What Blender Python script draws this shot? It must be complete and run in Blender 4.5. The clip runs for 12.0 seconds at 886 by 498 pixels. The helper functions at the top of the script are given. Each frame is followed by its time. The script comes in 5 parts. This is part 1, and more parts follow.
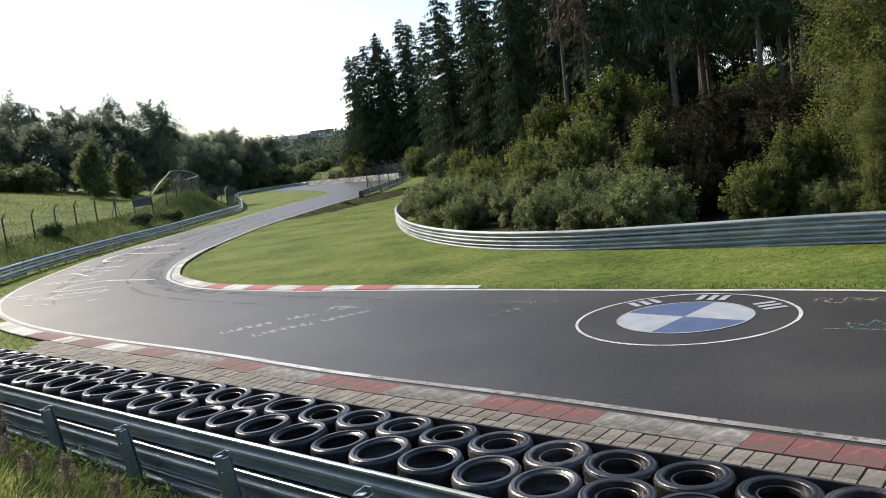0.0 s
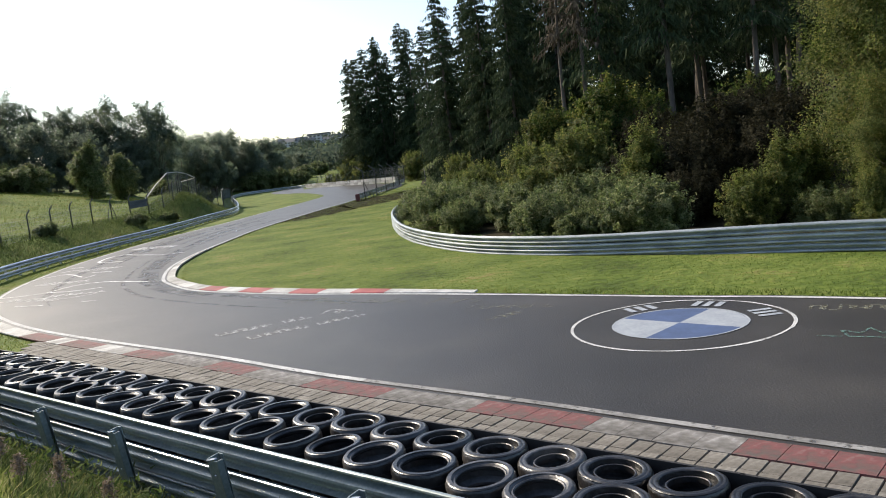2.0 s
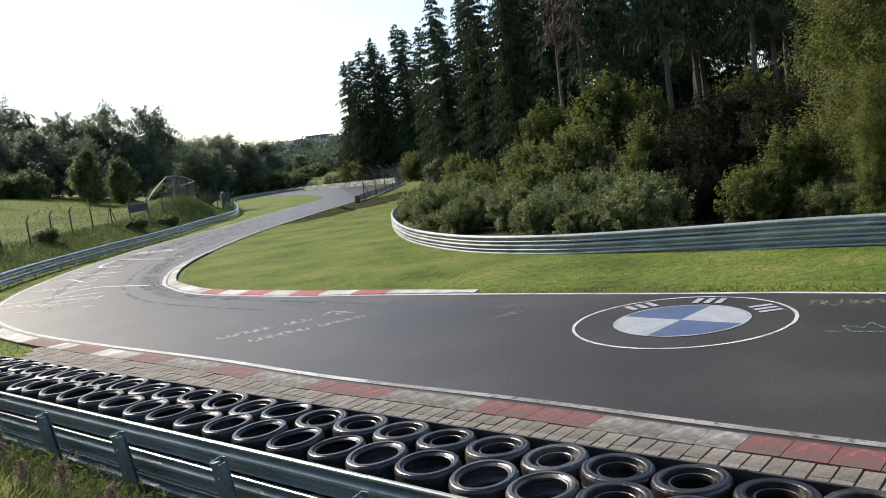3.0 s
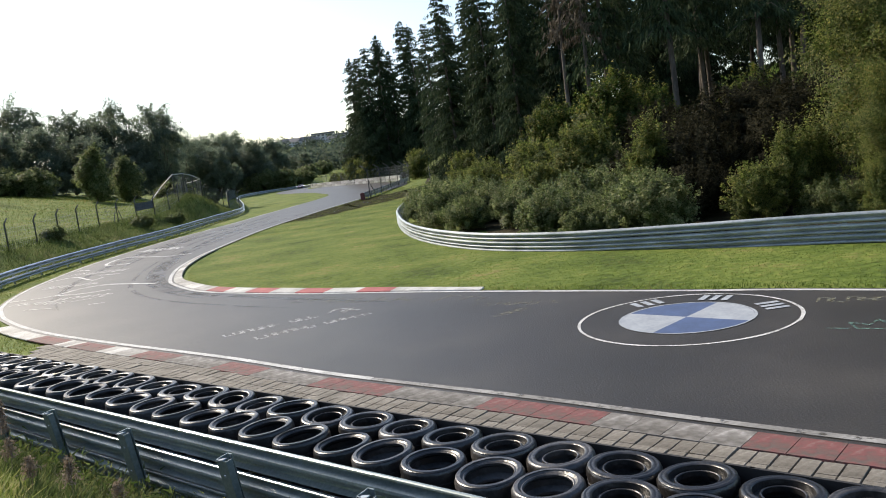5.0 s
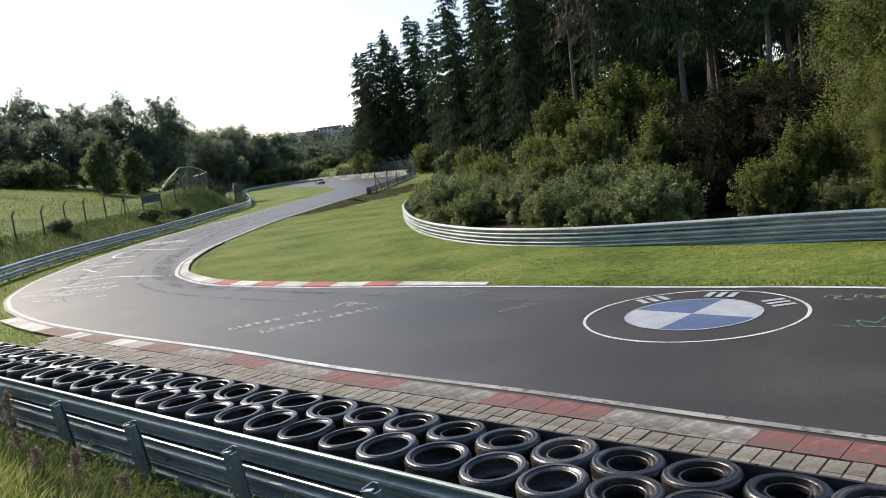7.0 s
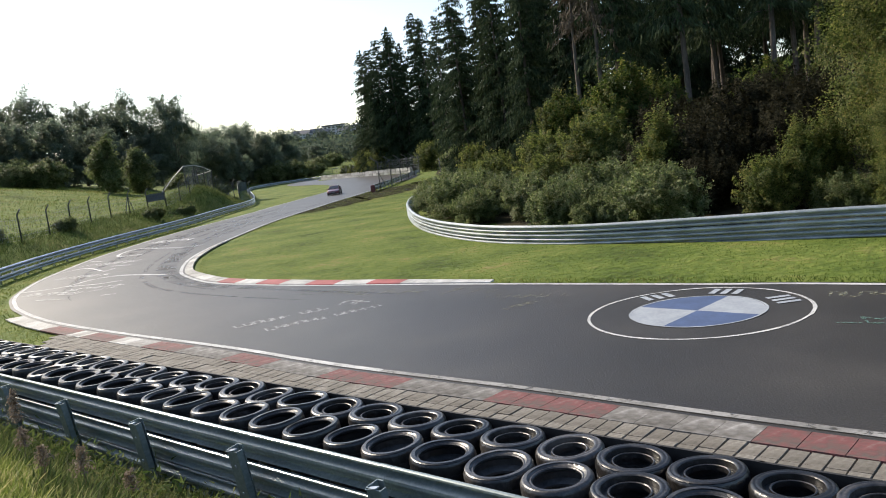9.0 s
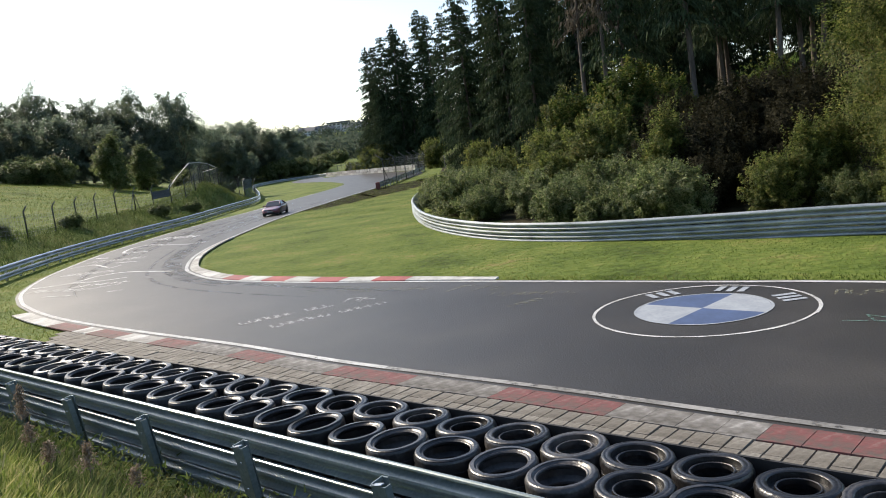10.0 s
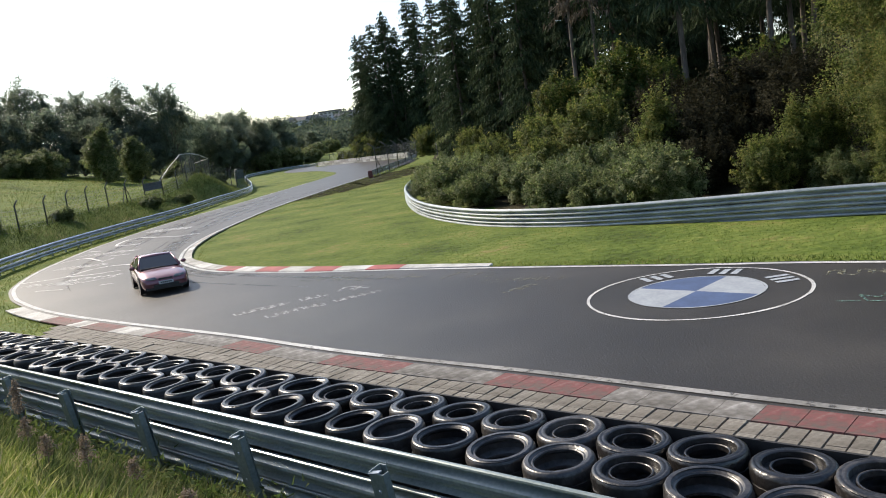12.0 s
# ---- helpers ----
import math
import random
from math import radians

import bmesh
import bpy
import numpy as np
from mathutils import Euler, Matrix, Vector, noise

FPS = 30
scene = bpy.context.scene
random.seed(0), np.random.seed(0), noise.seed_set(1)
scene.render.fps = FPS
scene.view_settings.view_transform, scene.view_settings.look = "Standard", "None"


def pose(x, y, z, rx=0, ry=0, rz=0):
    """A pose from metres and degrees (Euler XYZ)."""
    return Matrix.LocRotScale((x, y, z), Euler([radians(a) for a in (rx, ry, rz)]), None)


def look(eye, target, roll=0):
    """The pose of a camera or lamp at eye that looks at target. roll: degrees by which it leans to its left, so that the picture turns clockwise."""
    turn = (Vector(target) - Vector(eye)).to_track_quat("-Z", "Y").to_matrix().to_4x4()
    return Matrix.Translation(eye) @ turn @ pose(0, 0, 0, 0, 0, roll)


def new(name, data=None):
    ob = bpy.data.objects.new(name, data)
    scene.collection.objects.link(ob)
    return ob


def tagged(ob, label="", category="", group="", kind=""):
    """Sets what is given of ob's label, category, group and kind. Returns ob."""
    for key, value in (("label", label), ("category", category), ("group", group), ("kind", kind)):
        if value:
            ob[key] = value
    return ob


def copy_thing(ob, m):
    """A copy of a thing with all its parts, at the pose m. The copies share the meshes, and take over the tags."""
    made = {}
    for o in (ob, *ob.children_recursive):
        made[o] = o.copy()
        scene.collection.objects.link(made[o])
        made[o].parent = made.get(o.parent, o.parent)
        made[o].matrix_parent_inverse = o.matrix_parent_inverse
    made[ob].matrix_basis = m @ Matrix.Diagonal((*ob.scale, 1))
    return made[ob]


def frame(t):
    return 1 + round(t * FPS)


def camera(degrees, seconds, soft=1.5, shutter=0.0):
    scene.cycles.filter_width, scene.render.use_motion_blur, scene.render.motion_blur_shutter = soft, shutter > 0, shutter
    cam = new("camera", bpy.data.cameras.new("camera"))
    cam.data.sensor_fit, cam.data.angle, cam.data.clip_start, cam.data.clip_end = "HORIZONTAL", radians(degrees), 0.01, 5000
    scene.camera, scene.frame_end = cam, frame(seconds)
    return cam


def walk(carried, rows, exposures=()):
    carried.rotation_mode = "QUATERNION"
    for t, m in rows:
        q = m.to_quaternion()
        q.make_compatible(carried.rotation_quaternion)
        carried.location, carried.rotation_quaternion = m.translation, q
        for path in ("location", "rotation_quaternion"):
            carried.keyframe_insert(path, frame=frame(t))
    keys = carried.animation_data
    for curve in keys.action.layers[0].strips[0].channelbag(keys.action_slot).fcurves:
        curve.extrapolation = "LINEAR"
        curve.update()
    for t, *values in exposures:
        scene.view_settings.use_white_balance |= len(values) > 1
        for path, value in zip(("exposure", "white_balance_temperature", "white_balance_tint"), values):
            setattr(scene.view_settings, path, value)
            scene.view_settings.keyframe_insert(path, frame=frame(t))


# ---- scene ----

# ---------------- camera ----------------
EYE = (0.0, 0.0, 4.0)
cam = camera(58.5, 12.0, soft=1.0)
TURNS = [
    (0.0, 83.181, 7.282, -0.541),
    (0.5, 83.224, 7.252, -0.643),
    (1.0, 83.312, 7.087, -0.685),
    (1.5, 83.420, 6.702, -0.732),
    (2.0, 83.452, 6.774, -0.772),
    (2.5, 83.449, 7.153, -0.819),
    (3.0, 83.462, 7.521, -0.841),
    (5.0, 83.320, 7.647, -0.458),
    (5.5, 83.260, 7.664, -0.306),
    (6.0, 83.155, 7.636, -0.172),
    (6.5, 83.076, 7.414, -0.067),
    (7.0, 83.003, 7.302, 0.016),
    (9.0, 82.870, 7.506, 0.294),
    (9.5, 82.823, 7.515, 0.490),
    (10.0, 82.712, 7.475, 0.662),
    (10.5, 82.562, 7.568, 0.739),
    (11.0, 82.381, 7.773, 0.704),
    (11.5, 82.140, 8.166, 0.477),
    (12.0, 81.721, 8.371, 0.075),
]
walk(cam, [(t, pose(*EYE, a, b, c)) for t, a, b, c in TURNS])

# ---------------- world, sun, exposure ----------------
SUN_TO = Vector((-0.73, 0.68, 0.74)).normalized()
world = bpy.data.worlds.new("sky")
scene.world = world
world.use_nodes = True
wn = world.node_tree.nodes
sky = wn.new("ShaderNodeTexSky")
sky.sky_type = "NISHITA"
sky.sun_disc = False
sky.sun_elevation = math.asin(SUN_TO.z)
sky.sun_rotation = math.atan2(SUN_TO.x, SUN_TO.y)
sky.air_density, sky.dust_density, sky.ozone_density = 1.0, 1.2, 1.5
wn["Background"].inputs["Strength"].default_value = 0.15
world.node_tree.links.new(sky.outputs["Color"], wn["Background"].inputs["Color"])
lamp = bpy.data.lights.new("sun", "SUN")
lamp.energy, lamp.angle, lamp.color = 4.6, radians(0.6), (1.0, 0.875, 0.70)
new("sun", lamp).matrix_world = look((0, 0, 60), Vector((0, 0, 60)) - SUN_TO)
scene.view_settings.exposure = 0.50

# ---------------- materials ----------------
def material(name, colors, scale=4.0, rough=0.7, metal=0.0, bump=0.3, fine=40.0, rand=0.0, spec=0.5, leaf=0.0, stretch=(1, 1, 1), coat=0.0, dist=0.02, worn=0.0, wscale=9.0, lo=0.3, hi=0.7):
    """Colours mixed by noise at two scales, fine relief, an optional spread from piece to piece, optional light through leaves, paint worn through in patches."""
    m = bpy.data.materials.new(name)
    m.use_nodes = True
    n, l = m.node_tree.nodes, m.node_tree.links
    b = n["Principled BSDF"]
    tc = n.new("ShaderNodeTexCoord")
    mp = n.new("ShaderNodeMapping")
    mp.inputs["Scale"].default_value = stretch
    l.new(tc.outputs["Object"], mp.inputs["Vector"])
    n1, n2 = n.new("ShaderNodeTexNoise"), n.new("ShaderNodeTexNoise")
    n1.inputs["Scale"].default_value, n2.inputs["Scale"].default_value = scale, fine
    n1.inputs["Detail"].default_value, n2.inputs["Detail"].default_value = 6, 3
    l.new(mp.outputs["Vector"], n1.inputs["Vector"])
    l.new(mp.outputs["Vector"], n2.inputs["Vector"])
    mix = n.new("ShaderNodeMath")
    mix.operation = "MULTIPLY_ADD"
    mix.inputs[1].default_value = 0.35
    l.new(n2.outputs["Fac"], mix.inputs[0])
    sub = n.new("ShaderNodeMath")
    sub.operation = "MULTIPLY"
    sub.inputs[1].default_value = 0.65
    l.new(n1.outputs["Fac"], sub.inputs[0])
    l.new(sub.outputs[0], mix.inputs[2])
    fac = mix.outputs[0]
    if rand:
        src = n.new("ShaderNodeNewGeometry").outputs["Random Per Island"] if rand < 0 else n.new("ShaderNodeObjectInfo").outputs["Random"]
        ra = n.new("ShaderNodeMath")
        ra.operation = "MULTIPLY_ADD"
        ra.inputs[1].default_value = abs(rand)
        l.new(src, ra.inputs[0])
        rs = n.new("ShaderNodeMath")
        rs.operation = "SUBTRACT"
        rs.inputs[1].default_value = abs(rand) / 2
        l.new(fac, rs.inputs[0])
        l.new(rs.outputs[0], ra.inputs[2])
        fac = ra.outputs[0]
    ramp = n.new("ShaderNodeValToRGB")
    els = ramp.color_ramp.elements
    for i, c in enumerate(colors):
        p = lo + (hi - lo) * i / max(1, len(colors) - 1)
        e = els[i] if i < 2 else els.new(p)
        e.position, e.color = p, (*c, 1)
    l.new(fac, ramp.inputs["Fac"])
    l.new(ramp.outputs["Color"], b.inputs["Base Color"])
    b.inputs["Roughness"].default_value, b.inputs["Metallic"].default_value = rough, metal
    b.inputs["Specular IOR Level"].default_value = spec
    b.inputs["Coat Weight"].default_value = coat
    b.inputs["Coat Roughness"].default_value = 0.05
    if bump:
        bp = n.new("ShaderNodeBump")
        bp.inputs["Strength"].default_value, bp.inputs["Distance"].default_value = bump, dist
        l.new(n2.outputs["Fac"], bp.inputs["Height"])
        l.new(bp.outputs["Normal"], b.inputs["Normal"])
    if leaf:
        tr = n.new("ShaderNodeBsdfTranslucent")
        l.new(ramp.outputs["Color"], tr.inputs["Color"])
        ms = n.new("ShaderNodeMixShader")
        ms.inputs[0].default_value = leaf
        l.new(b.outputs[0], ms.inputs[1])
        l.new(tr.outputs[0], ms.inputs[2])
        l.new(ms.outputs[0], n["Material Output"].inputs["Surface"])
    if worn:
        soft_edge = 0.09 if wscale > 1 else 0.22
        n3 = n.new("ShaderNodeTexNoise")
        n3.inputs["Scale"].default_value, n3.inputs["Detail"].default_value, n3.inputs["Roughness"].default_value = wscale, 7 if wscale > 1 else 2.5, 0.7 if wscale > 1 else 0.5
        l.new(mp.outputs["Vector"], n3.inputs["Vector"])
        mr = n.new("ShaderNodeMapRange")
        mr.inputs["From Min"].default_value, mr.inputs["From Max"].default_value = worn - soft_edge, worn + soft_edge
        l.new(n3.outputs["Fac"], mr.inputs["Value"])
        gone = n.new("ShaderNodeBsdfTransparent")
        ms = n.new("ShaderNodeMixShader")
        l.new(mr.outputs["Result"], ms.inputs[0])
        l.new(gone.outputs[0], ms.inputs[1])
        l.new(b.outputs[0], ms.inputs[2])
        l.new(ms.outputs[0], n["Material Output"].inputs["Surface"])
    return m


M = {
    "grass": material("grass", [(0.050, 0.074, 0.013), (0.090, 0.130, 0.021), (0.135, 0.168, 0.034), (0.21, 0.175, 0.066)], 0.30, 0.9, fine=3, bump=0.9, spec=0.15, dist=0.15, lo=0.35, hi=0.68),
    "blade": material("grass_blade", [(0.042, 0.070, 0.011), (0.094, 0.136, 0.020), (0.155, 0.190, 0.038), (0.26, 0.222, 0.098)], 0.30, 0.7, fine=1.6, bump=0, rand=-0.22, stretch=(0.7, 1.4, 1), lo=0.36, hi=0.66, leaf=0.5, spec=0.2),
    "asphalt": material("asphalt", [(0.017, 0.0152, 0.0128), (0.030, 0.0268, 0.0226), (0.064, 0.057, 0.048)], 0.28, 0.50, fine=26, bump=0.7, spec=0.50, dist=0.012),
    "skid": material("skid_rubber", [(0.018, 0.016, 0.0136), (0.024, 0.0215, 0.018)], 0.8, 0.49, fine=26, bump=0.7, dist=0.012, spec=0.46, worn=0.56, wscale=0.5),
    "polish": material("polished_asphalt", [(0.042, 0.0375, 0.032), (0.064, 0.057, 0.048)], 0.8, 0.43, fine=26, bump=0.6, dist=0.012, spec=0.56, worn=0.50, wscale=0.6),
    "paint": material("road_paint", [(0.28, 0.28, 0.275), (0.46, 0.46, 0.45), (0.64, 0.64, 0.63)], 1.5, 0.7, fine=25, bump=0.15, dist=0.004, spec=0.25, worn=0.36),
    "chalk": material("worn_chalk_paint", [(0.16, 0.16, 0.155), (0.30, 0.30, 0.29), (0.42, 0.42, 0.41)], 2.5, 0.65, fine=18, bump=0.2, dist=0.004, spec=0.4, worn=0.43, wscale=5.0),
    # lighter twin of chalk; its colour stands in for sun glare on the marks
    "glarechalk": material("glare_bright_chalk_paint", [(0.40, 0.40, 0.39), (0.62, 0.62, 0.60), (0.80, 0.80, 0.78)], 2.5, 0.55, fine=18, bump=0.2, dist=0.004, spec=0.5, worn=0.42, wscale=4.0),
    "greypaint": material("dirty_grey_edge_paint", [(0.13, 0.127, 0.12), (0.23, 0.226, 0.217), (0.36, 0.355, 0.345)], 1.2, 0.75, fine=16, bump=0.2, dist=0.004, spec=0.25, worn=0.38, wscale=5.0),
    "greenchalk": material("worn_green_paint", [(0.07, 0.13, 0.11), (0.15, 0.30, 0.25)], 2.5, 0.75, fine=18, bump=0.2, dist=0.004, worn=0.5),
    "yellowchalk": material("worn_yellow_paint", [(0.10, 0.10, 0.075), (0.26, 0.26, 0.18)], 2.5, 0.75, fine=18, bump=0.2, dist=0.004, worn=0.52),
    "blue": material("worn_blue_paint", [(0.055, 0.08, 0.15), (0.08, 0.12, 0.235)], 2.0, 0.7, fine=14, bump=0.15, dist=0.004, spec=0.25),
    "white": material("worn_white_paint", [(0.24, 0.265, 0.30), (0.37, 0.40, 0.43)], 2.0, 0.7, fine=14, bump=0.15, dist=0.004, spec=0.25),
    "kerb_red": material("red_kerb_paint", [(0.15, 0.05, 0.045), (0.27, 0.055, 0.055), (0.37, 0.085, 0.08)], 1.8, 0.7, fine=12, bump=0.5, rand=0.25, dist=0.012),
    "kerb_white": material("white_kerb_paint", [(0.18, 0.175, 0.16), (0.33, 0.325, 0.305), (0.50, 0.495, 0.475)], 1.8, 0.7, fine=12, bump=0.5, rand=0.3, dist=0.012),
    "worn_red": material("washed_out_red_kerb_paint", [(0.100, 0.086, 0.076), (0.135, 0.078, 0.071), (0.178, 0.068, 0.066), (0.21, 0.145, 0.134)], 2.0, 0.75, lo=0.38, hi=0.64, fine=9, bump=0.8, rand=0.08, dist=0.02, spec=0.25),
    "worn_white": material("washed_out_white_kerb_paint", [(0.085, 0.079, 0.070), (0.14, 0.132, 0.120), (0.21, 0.20, 0.187), (0.40, 0.39, 0.375)], 2.0, 0.78, lo=0.36, hi=0.66, fine=9, bump=0.8, rand=0.08, dist=0.02, spec=0.25),
    "weedy": material("dry_weedy_grass", [(0.042, 0.070, 0.018), (0.076, 0.112, 0.030), (0.122, 0.152, 0.050), (0.185, 0.188, 0.082)], 0.35, 0.8, fine=2, bump=0, rand=-0.35, leaf=0.42, spec=0.15),
    "paver": material("grey_paver", [(0.085, 0.076, 0.062), (0.132, 0.119, 0.099), (0.178, 0.163, 0.138), (0.28, 0.262, 0.232)], 2.6, 0.8, fine=18, bump=0.7, rand=0.14, dist=0.012, spec=0.35),
    "joint": material("joint_soil", [(0.012, 0.011, 0.008), (0.032, 0.028, 0.02)], 3.0, 0.95, fine=30, bump=0.6),
    # earth colour darkened to carry the tree shadow that lies over it
    "dirt": material("dirt_and_tree_shade", [(0.012, 0.0112, 0.007), (0.024, 0.0225, 0.013), (0.042, 0.040, 0.020)], 0.8, 0.95, fine=14, bump=0.8, dist=0.05, spec=0.05, worn=0.47, wscale=1.3),
    "litter": material("leaf_litter", [(0.020, 0.017, 0.010), (0.040, 0.034, 0.019), (0.060, 0.062, 0.026)], 1.2, 0.95, fine=16, bump=0.8, dist=0.05, spec=0.08),
    "rubber": material("tyre_rubber", [(0.008, 0.0075, 0.0076), (0.020, 0.0185, 0.0185), (0.080, 0.074, 0.070)], 3.5, 0.34, fine=26, bump=0.6, rand=0.25, dist=0.010, spec=0.65),
    "belt": material("rubber_belt", [(0.012, 0.012, 0.012), (0.022, 0.021, 0.021)], 2.0, 0.7, fine=30, bump=0.3, dist=0.006),
    "steel": material("galvanised_steel", [(0.26, 0.29, 0.34), (0.42, 0.45, 0.50), (0.62, 0.64, 0.68)], 1.2, 0.32, 0.55, fine=35, bump=0.1, dist=0.004),
    "oldsteel": material("weathered_green_steel", [(0.13, 0.165, 0.16), (0.23, 0.27, 0.265), (0.35, 0.38, 0.375)], 1.0, 0.29, 0.3, fine=25, bump=0.15, dist=0.004),
    "whitesteel": material("pale_rail_steel", [(0.16, 0.185, 0.19), (0.32, 0.345, 0.35), (0.52, 0.535, 0.535)], 0.9, 0.33, 0.35, fine=12, bump=0.15, dist=0.006, stretch=(1, 1, 4)),
    "post": material("fence_post_steel", [(0.05, 0.055, 0.055), (0.11, 0.115, 0.115)], 2.0, 0.6, 0.3, fine=25, bump=0.1),
    "palepost": material("pale_tube_steel", [(0.35, 0.36, 0.33), (0.5, 0.5, 0.46)], 2.0, 0.5, 0.2, fine=25, bump=0.1),
    "wire": material("wire_mesh_steel", [(0.13, 0.14, 0.14), (0.22, 0.23, 0.23)], 3.0, 0.5, 0.4, fine=25, bump=0),
    "bark": material("spruce_bark", [(0.055, 0.046, 0.039), (0.105, 0.088, 0.075), (0.18, 0.155, 0.132)], 2.0, 0.9, fine=12, bump=0.7, stretch=(1, 1, 0.25), dist=0.03, spec=0.15),
    "needle": material("spruce_needles", [(0.022, 0.036, 0.019), (0.040, 0.060, 0.030), (0.064, 0.088, 0.042)], 0.5, 0.8, fine=2, bump=0, rand=-0.4, leaf=0.22, spec=0.08),
    "deadneedle": material("dry_spruce_twigs", [(0.070, 0.057, 0.042), (0.13, 0.108, 0.078)], 0.5, 0.8, fine=2, bump=0, rand=-0.4, leaf=0.15, spec=0.2),
    "leaf": material("broad_leaves", [(0.032, 0.058, 0.012), (0.062, 0.102, 0.02), (0.11, 0.145, 0.032), (0.18, 0.17, 0.05)], 0.4, 0.6, fine=2, bump=0, rand=-0.5, leaf=0.55, spec=0.2),
    "leafpale": material("pale_willow_leaves", [(0.070, 0.100, 0.034), (0.126, 0.168, 0.062), (0.185, 0.222, 0.092), (0.25, 0.265, 0.13)], 0.5, 0.55, fine=2, bump=0, rand=-0.5, leaf=0.62, spec=0.25),
    "leafolive": material("olive_birch_leaves", [(0.058, 0.084, 0.022), (0.104, 0.140, 0.034), (0.165, 0.195, 0.052), (0.235, 0.225, 0.075)], 0.4, 0.6, fine=2, bump=0, rand=-0.5, leaf=0.58, spec=0.2),
    # brown shrub colour taken nearly to black, with the wood's shade in it
    "shadebrown": material("shade_dark_brown_twigs", [(0.015, 0.0155, 0.009), (0.026, 0.0255, 0.014), (0.045, 0.042, 0.023)], 0.5, 0.8, fine=2, bump=0, rand=-0.5, leaf=0.25, spec=0.05),
    # broad leaves painted pale to stand in for haze over the field trees
    "leafhaze": material("hazed_broad_leaves", [(0.100, 0.135, 0.096), (0.150, 0.190, 0.130), (0.205, 0.240, 0.16)], 0.3, 0.48, fine=2, bump=0, rand=-0.4, leaf=0.70, spec=0.35),
    "farleaf": material("distant_wood_leaves", [(0.050, 0.072, 0.055), (0.075, 0.098, 0.072), (0.10, 0.12, 0.082)], 0.05, 0.8, fine=0.5, bump=0, rand=-0.4, leaf=0.5, spec=0.1),
    "seed": material("dry_seed_heads", [(0.14, 0.105, 0.075), (0.34, 0.27, 0.20)], 6.0, 0.9, fine=30, bump=0, rand=-0.3, leaf=0.3),
    "carpaint": material("wine_red_car_paint", [(0.18, 0.062, 0.074), (0.22, 0.080, 0.092)], 1.0, 0.36, 0.5, fine=60, bump=0, coat=1.0, spec=0.5),
    "trim": material("black_plastic_trim", [(0.010, 0.010, 0.011), (0.018, 0.018, 0.019)], 3.0, 0.5, fine=40, bump=0.1),
    "carglass": material("dark_car_glass", [(0.010, 0.012, 0.013), (0.016, 0.018, 0.02)], 1.0, 0.06, fine=10, bump=0, spec=0.8),
    "lampglass": material("headlight_glass", [(0.16, 0.165, 0.17), (0.28, 0.285, 0.29)], 9.0, 0.12, 0.3, fine=60, bump=0.2, spec=0.8),
    "plate": material("plate_white", [(0.34, 0.34, 0.34), (0.45, 0.45, 0.45)], 4.0, 0.4, fine=30, bump=0),
    "rim": material("alloy_rim", [(0.35, 0.35, 0.36), (0.5, 0.5, 0.51)], 4.0, 0.3, 0.9, fine=30, bump=0),
    "wall": material("pale_render", [(0.42, 0.43, 0.45), (0.58, 0.59, 0.60)], 0.2, 0.85, fine=3, bump=0.1),
    "roof": material("dark_roof", [(0.09, 0.095, 0.11), (0.16, 0.165, 0.18)], 0.3, 0.8, fine=3, bump=0.1),
    "pane": material("window_glass", [(0.02, 0.025, 0.03), (0.04, 0.045, 0.05)], 0.5, 0.08, fine=3, bump=0, spec=0.8),
    "sheet": material("dark_tarpaulin", [(0.085, 0.097, 0.11), (0.14, 0.155, 0.17)], 0.5, 0.8, fine=5, bump=0.4),
    # dry bank blades, their colour lightened to read as sunlit
    "dryblade": material("dry_sunlit_bank_grass", [(0.10, 0.145, 0.028), (0.19, 0.245, 0.050), (0.30, 0.325, 0.10), (0.44, 0.40, 0.19)], 1.2, 0.7, fine=5, bump=0, rand=-0.4, leaf=0.42, spec=0.2),
    "greennet": material("dark_green_netting", [(0.022, 0.040, 0.028), (0.045, 0.070, 0.048)], 0.6, 0.85, fine=6, bump=0.4),
    "redblock": material("rail_end_red", [(0.10, 0.030, 0.026), (0.20, 0.048, 0.042)], 2.0, 0.6, fine=20, bump=0.2),
}


# ---------------- helpers ----------------
def mesh(name, verts, faces, mat, smooth=False):
    me = bpy.data.meshes.new(name)
    me.from_pydata([tuple(map(float, v)) for v in verts], [], [tuple(map(int, f)) for f in faces])
    for m in (mat if isinstance(mat, (list, tuple)) else [mat]):
        me.materials.append(m)
    if smooth:
        me.polygons.foreach_set("use_smooth", [True] * len(me.polygons))
    me.update()
    return me


def thing(name, label, category, group="", at=None, kind=""):
    ob = tagged(new(name), label, category, group, kind)
    ob.empty_display_size = 0.2
    if at is not None:
        ob.matrix_basis = at
    return ob


def put(name, me, parent=None, m=None, label=""):
    ob = new(name, me)
    if parent is not None:
        ob.parent = parent
    if m is not None:
        ob.matrix_basis = m
    if label:
        tagged(ob, label)
    return ob


def part(name, bm, mat, parent, label="", smooth=False):
    me = bpy.data.meshes.new(name)
    bmesh.ops.recalc_face_normals(bm, faces=bm.faces)
    bm.to_mesh(me)
    bm.free()
    me.materials.append(mat)
    if smooth:
        me.polygons.foreach_set("use_smooth", [True] * len(me.polygons))
    return put(name, me, parent, None, label)


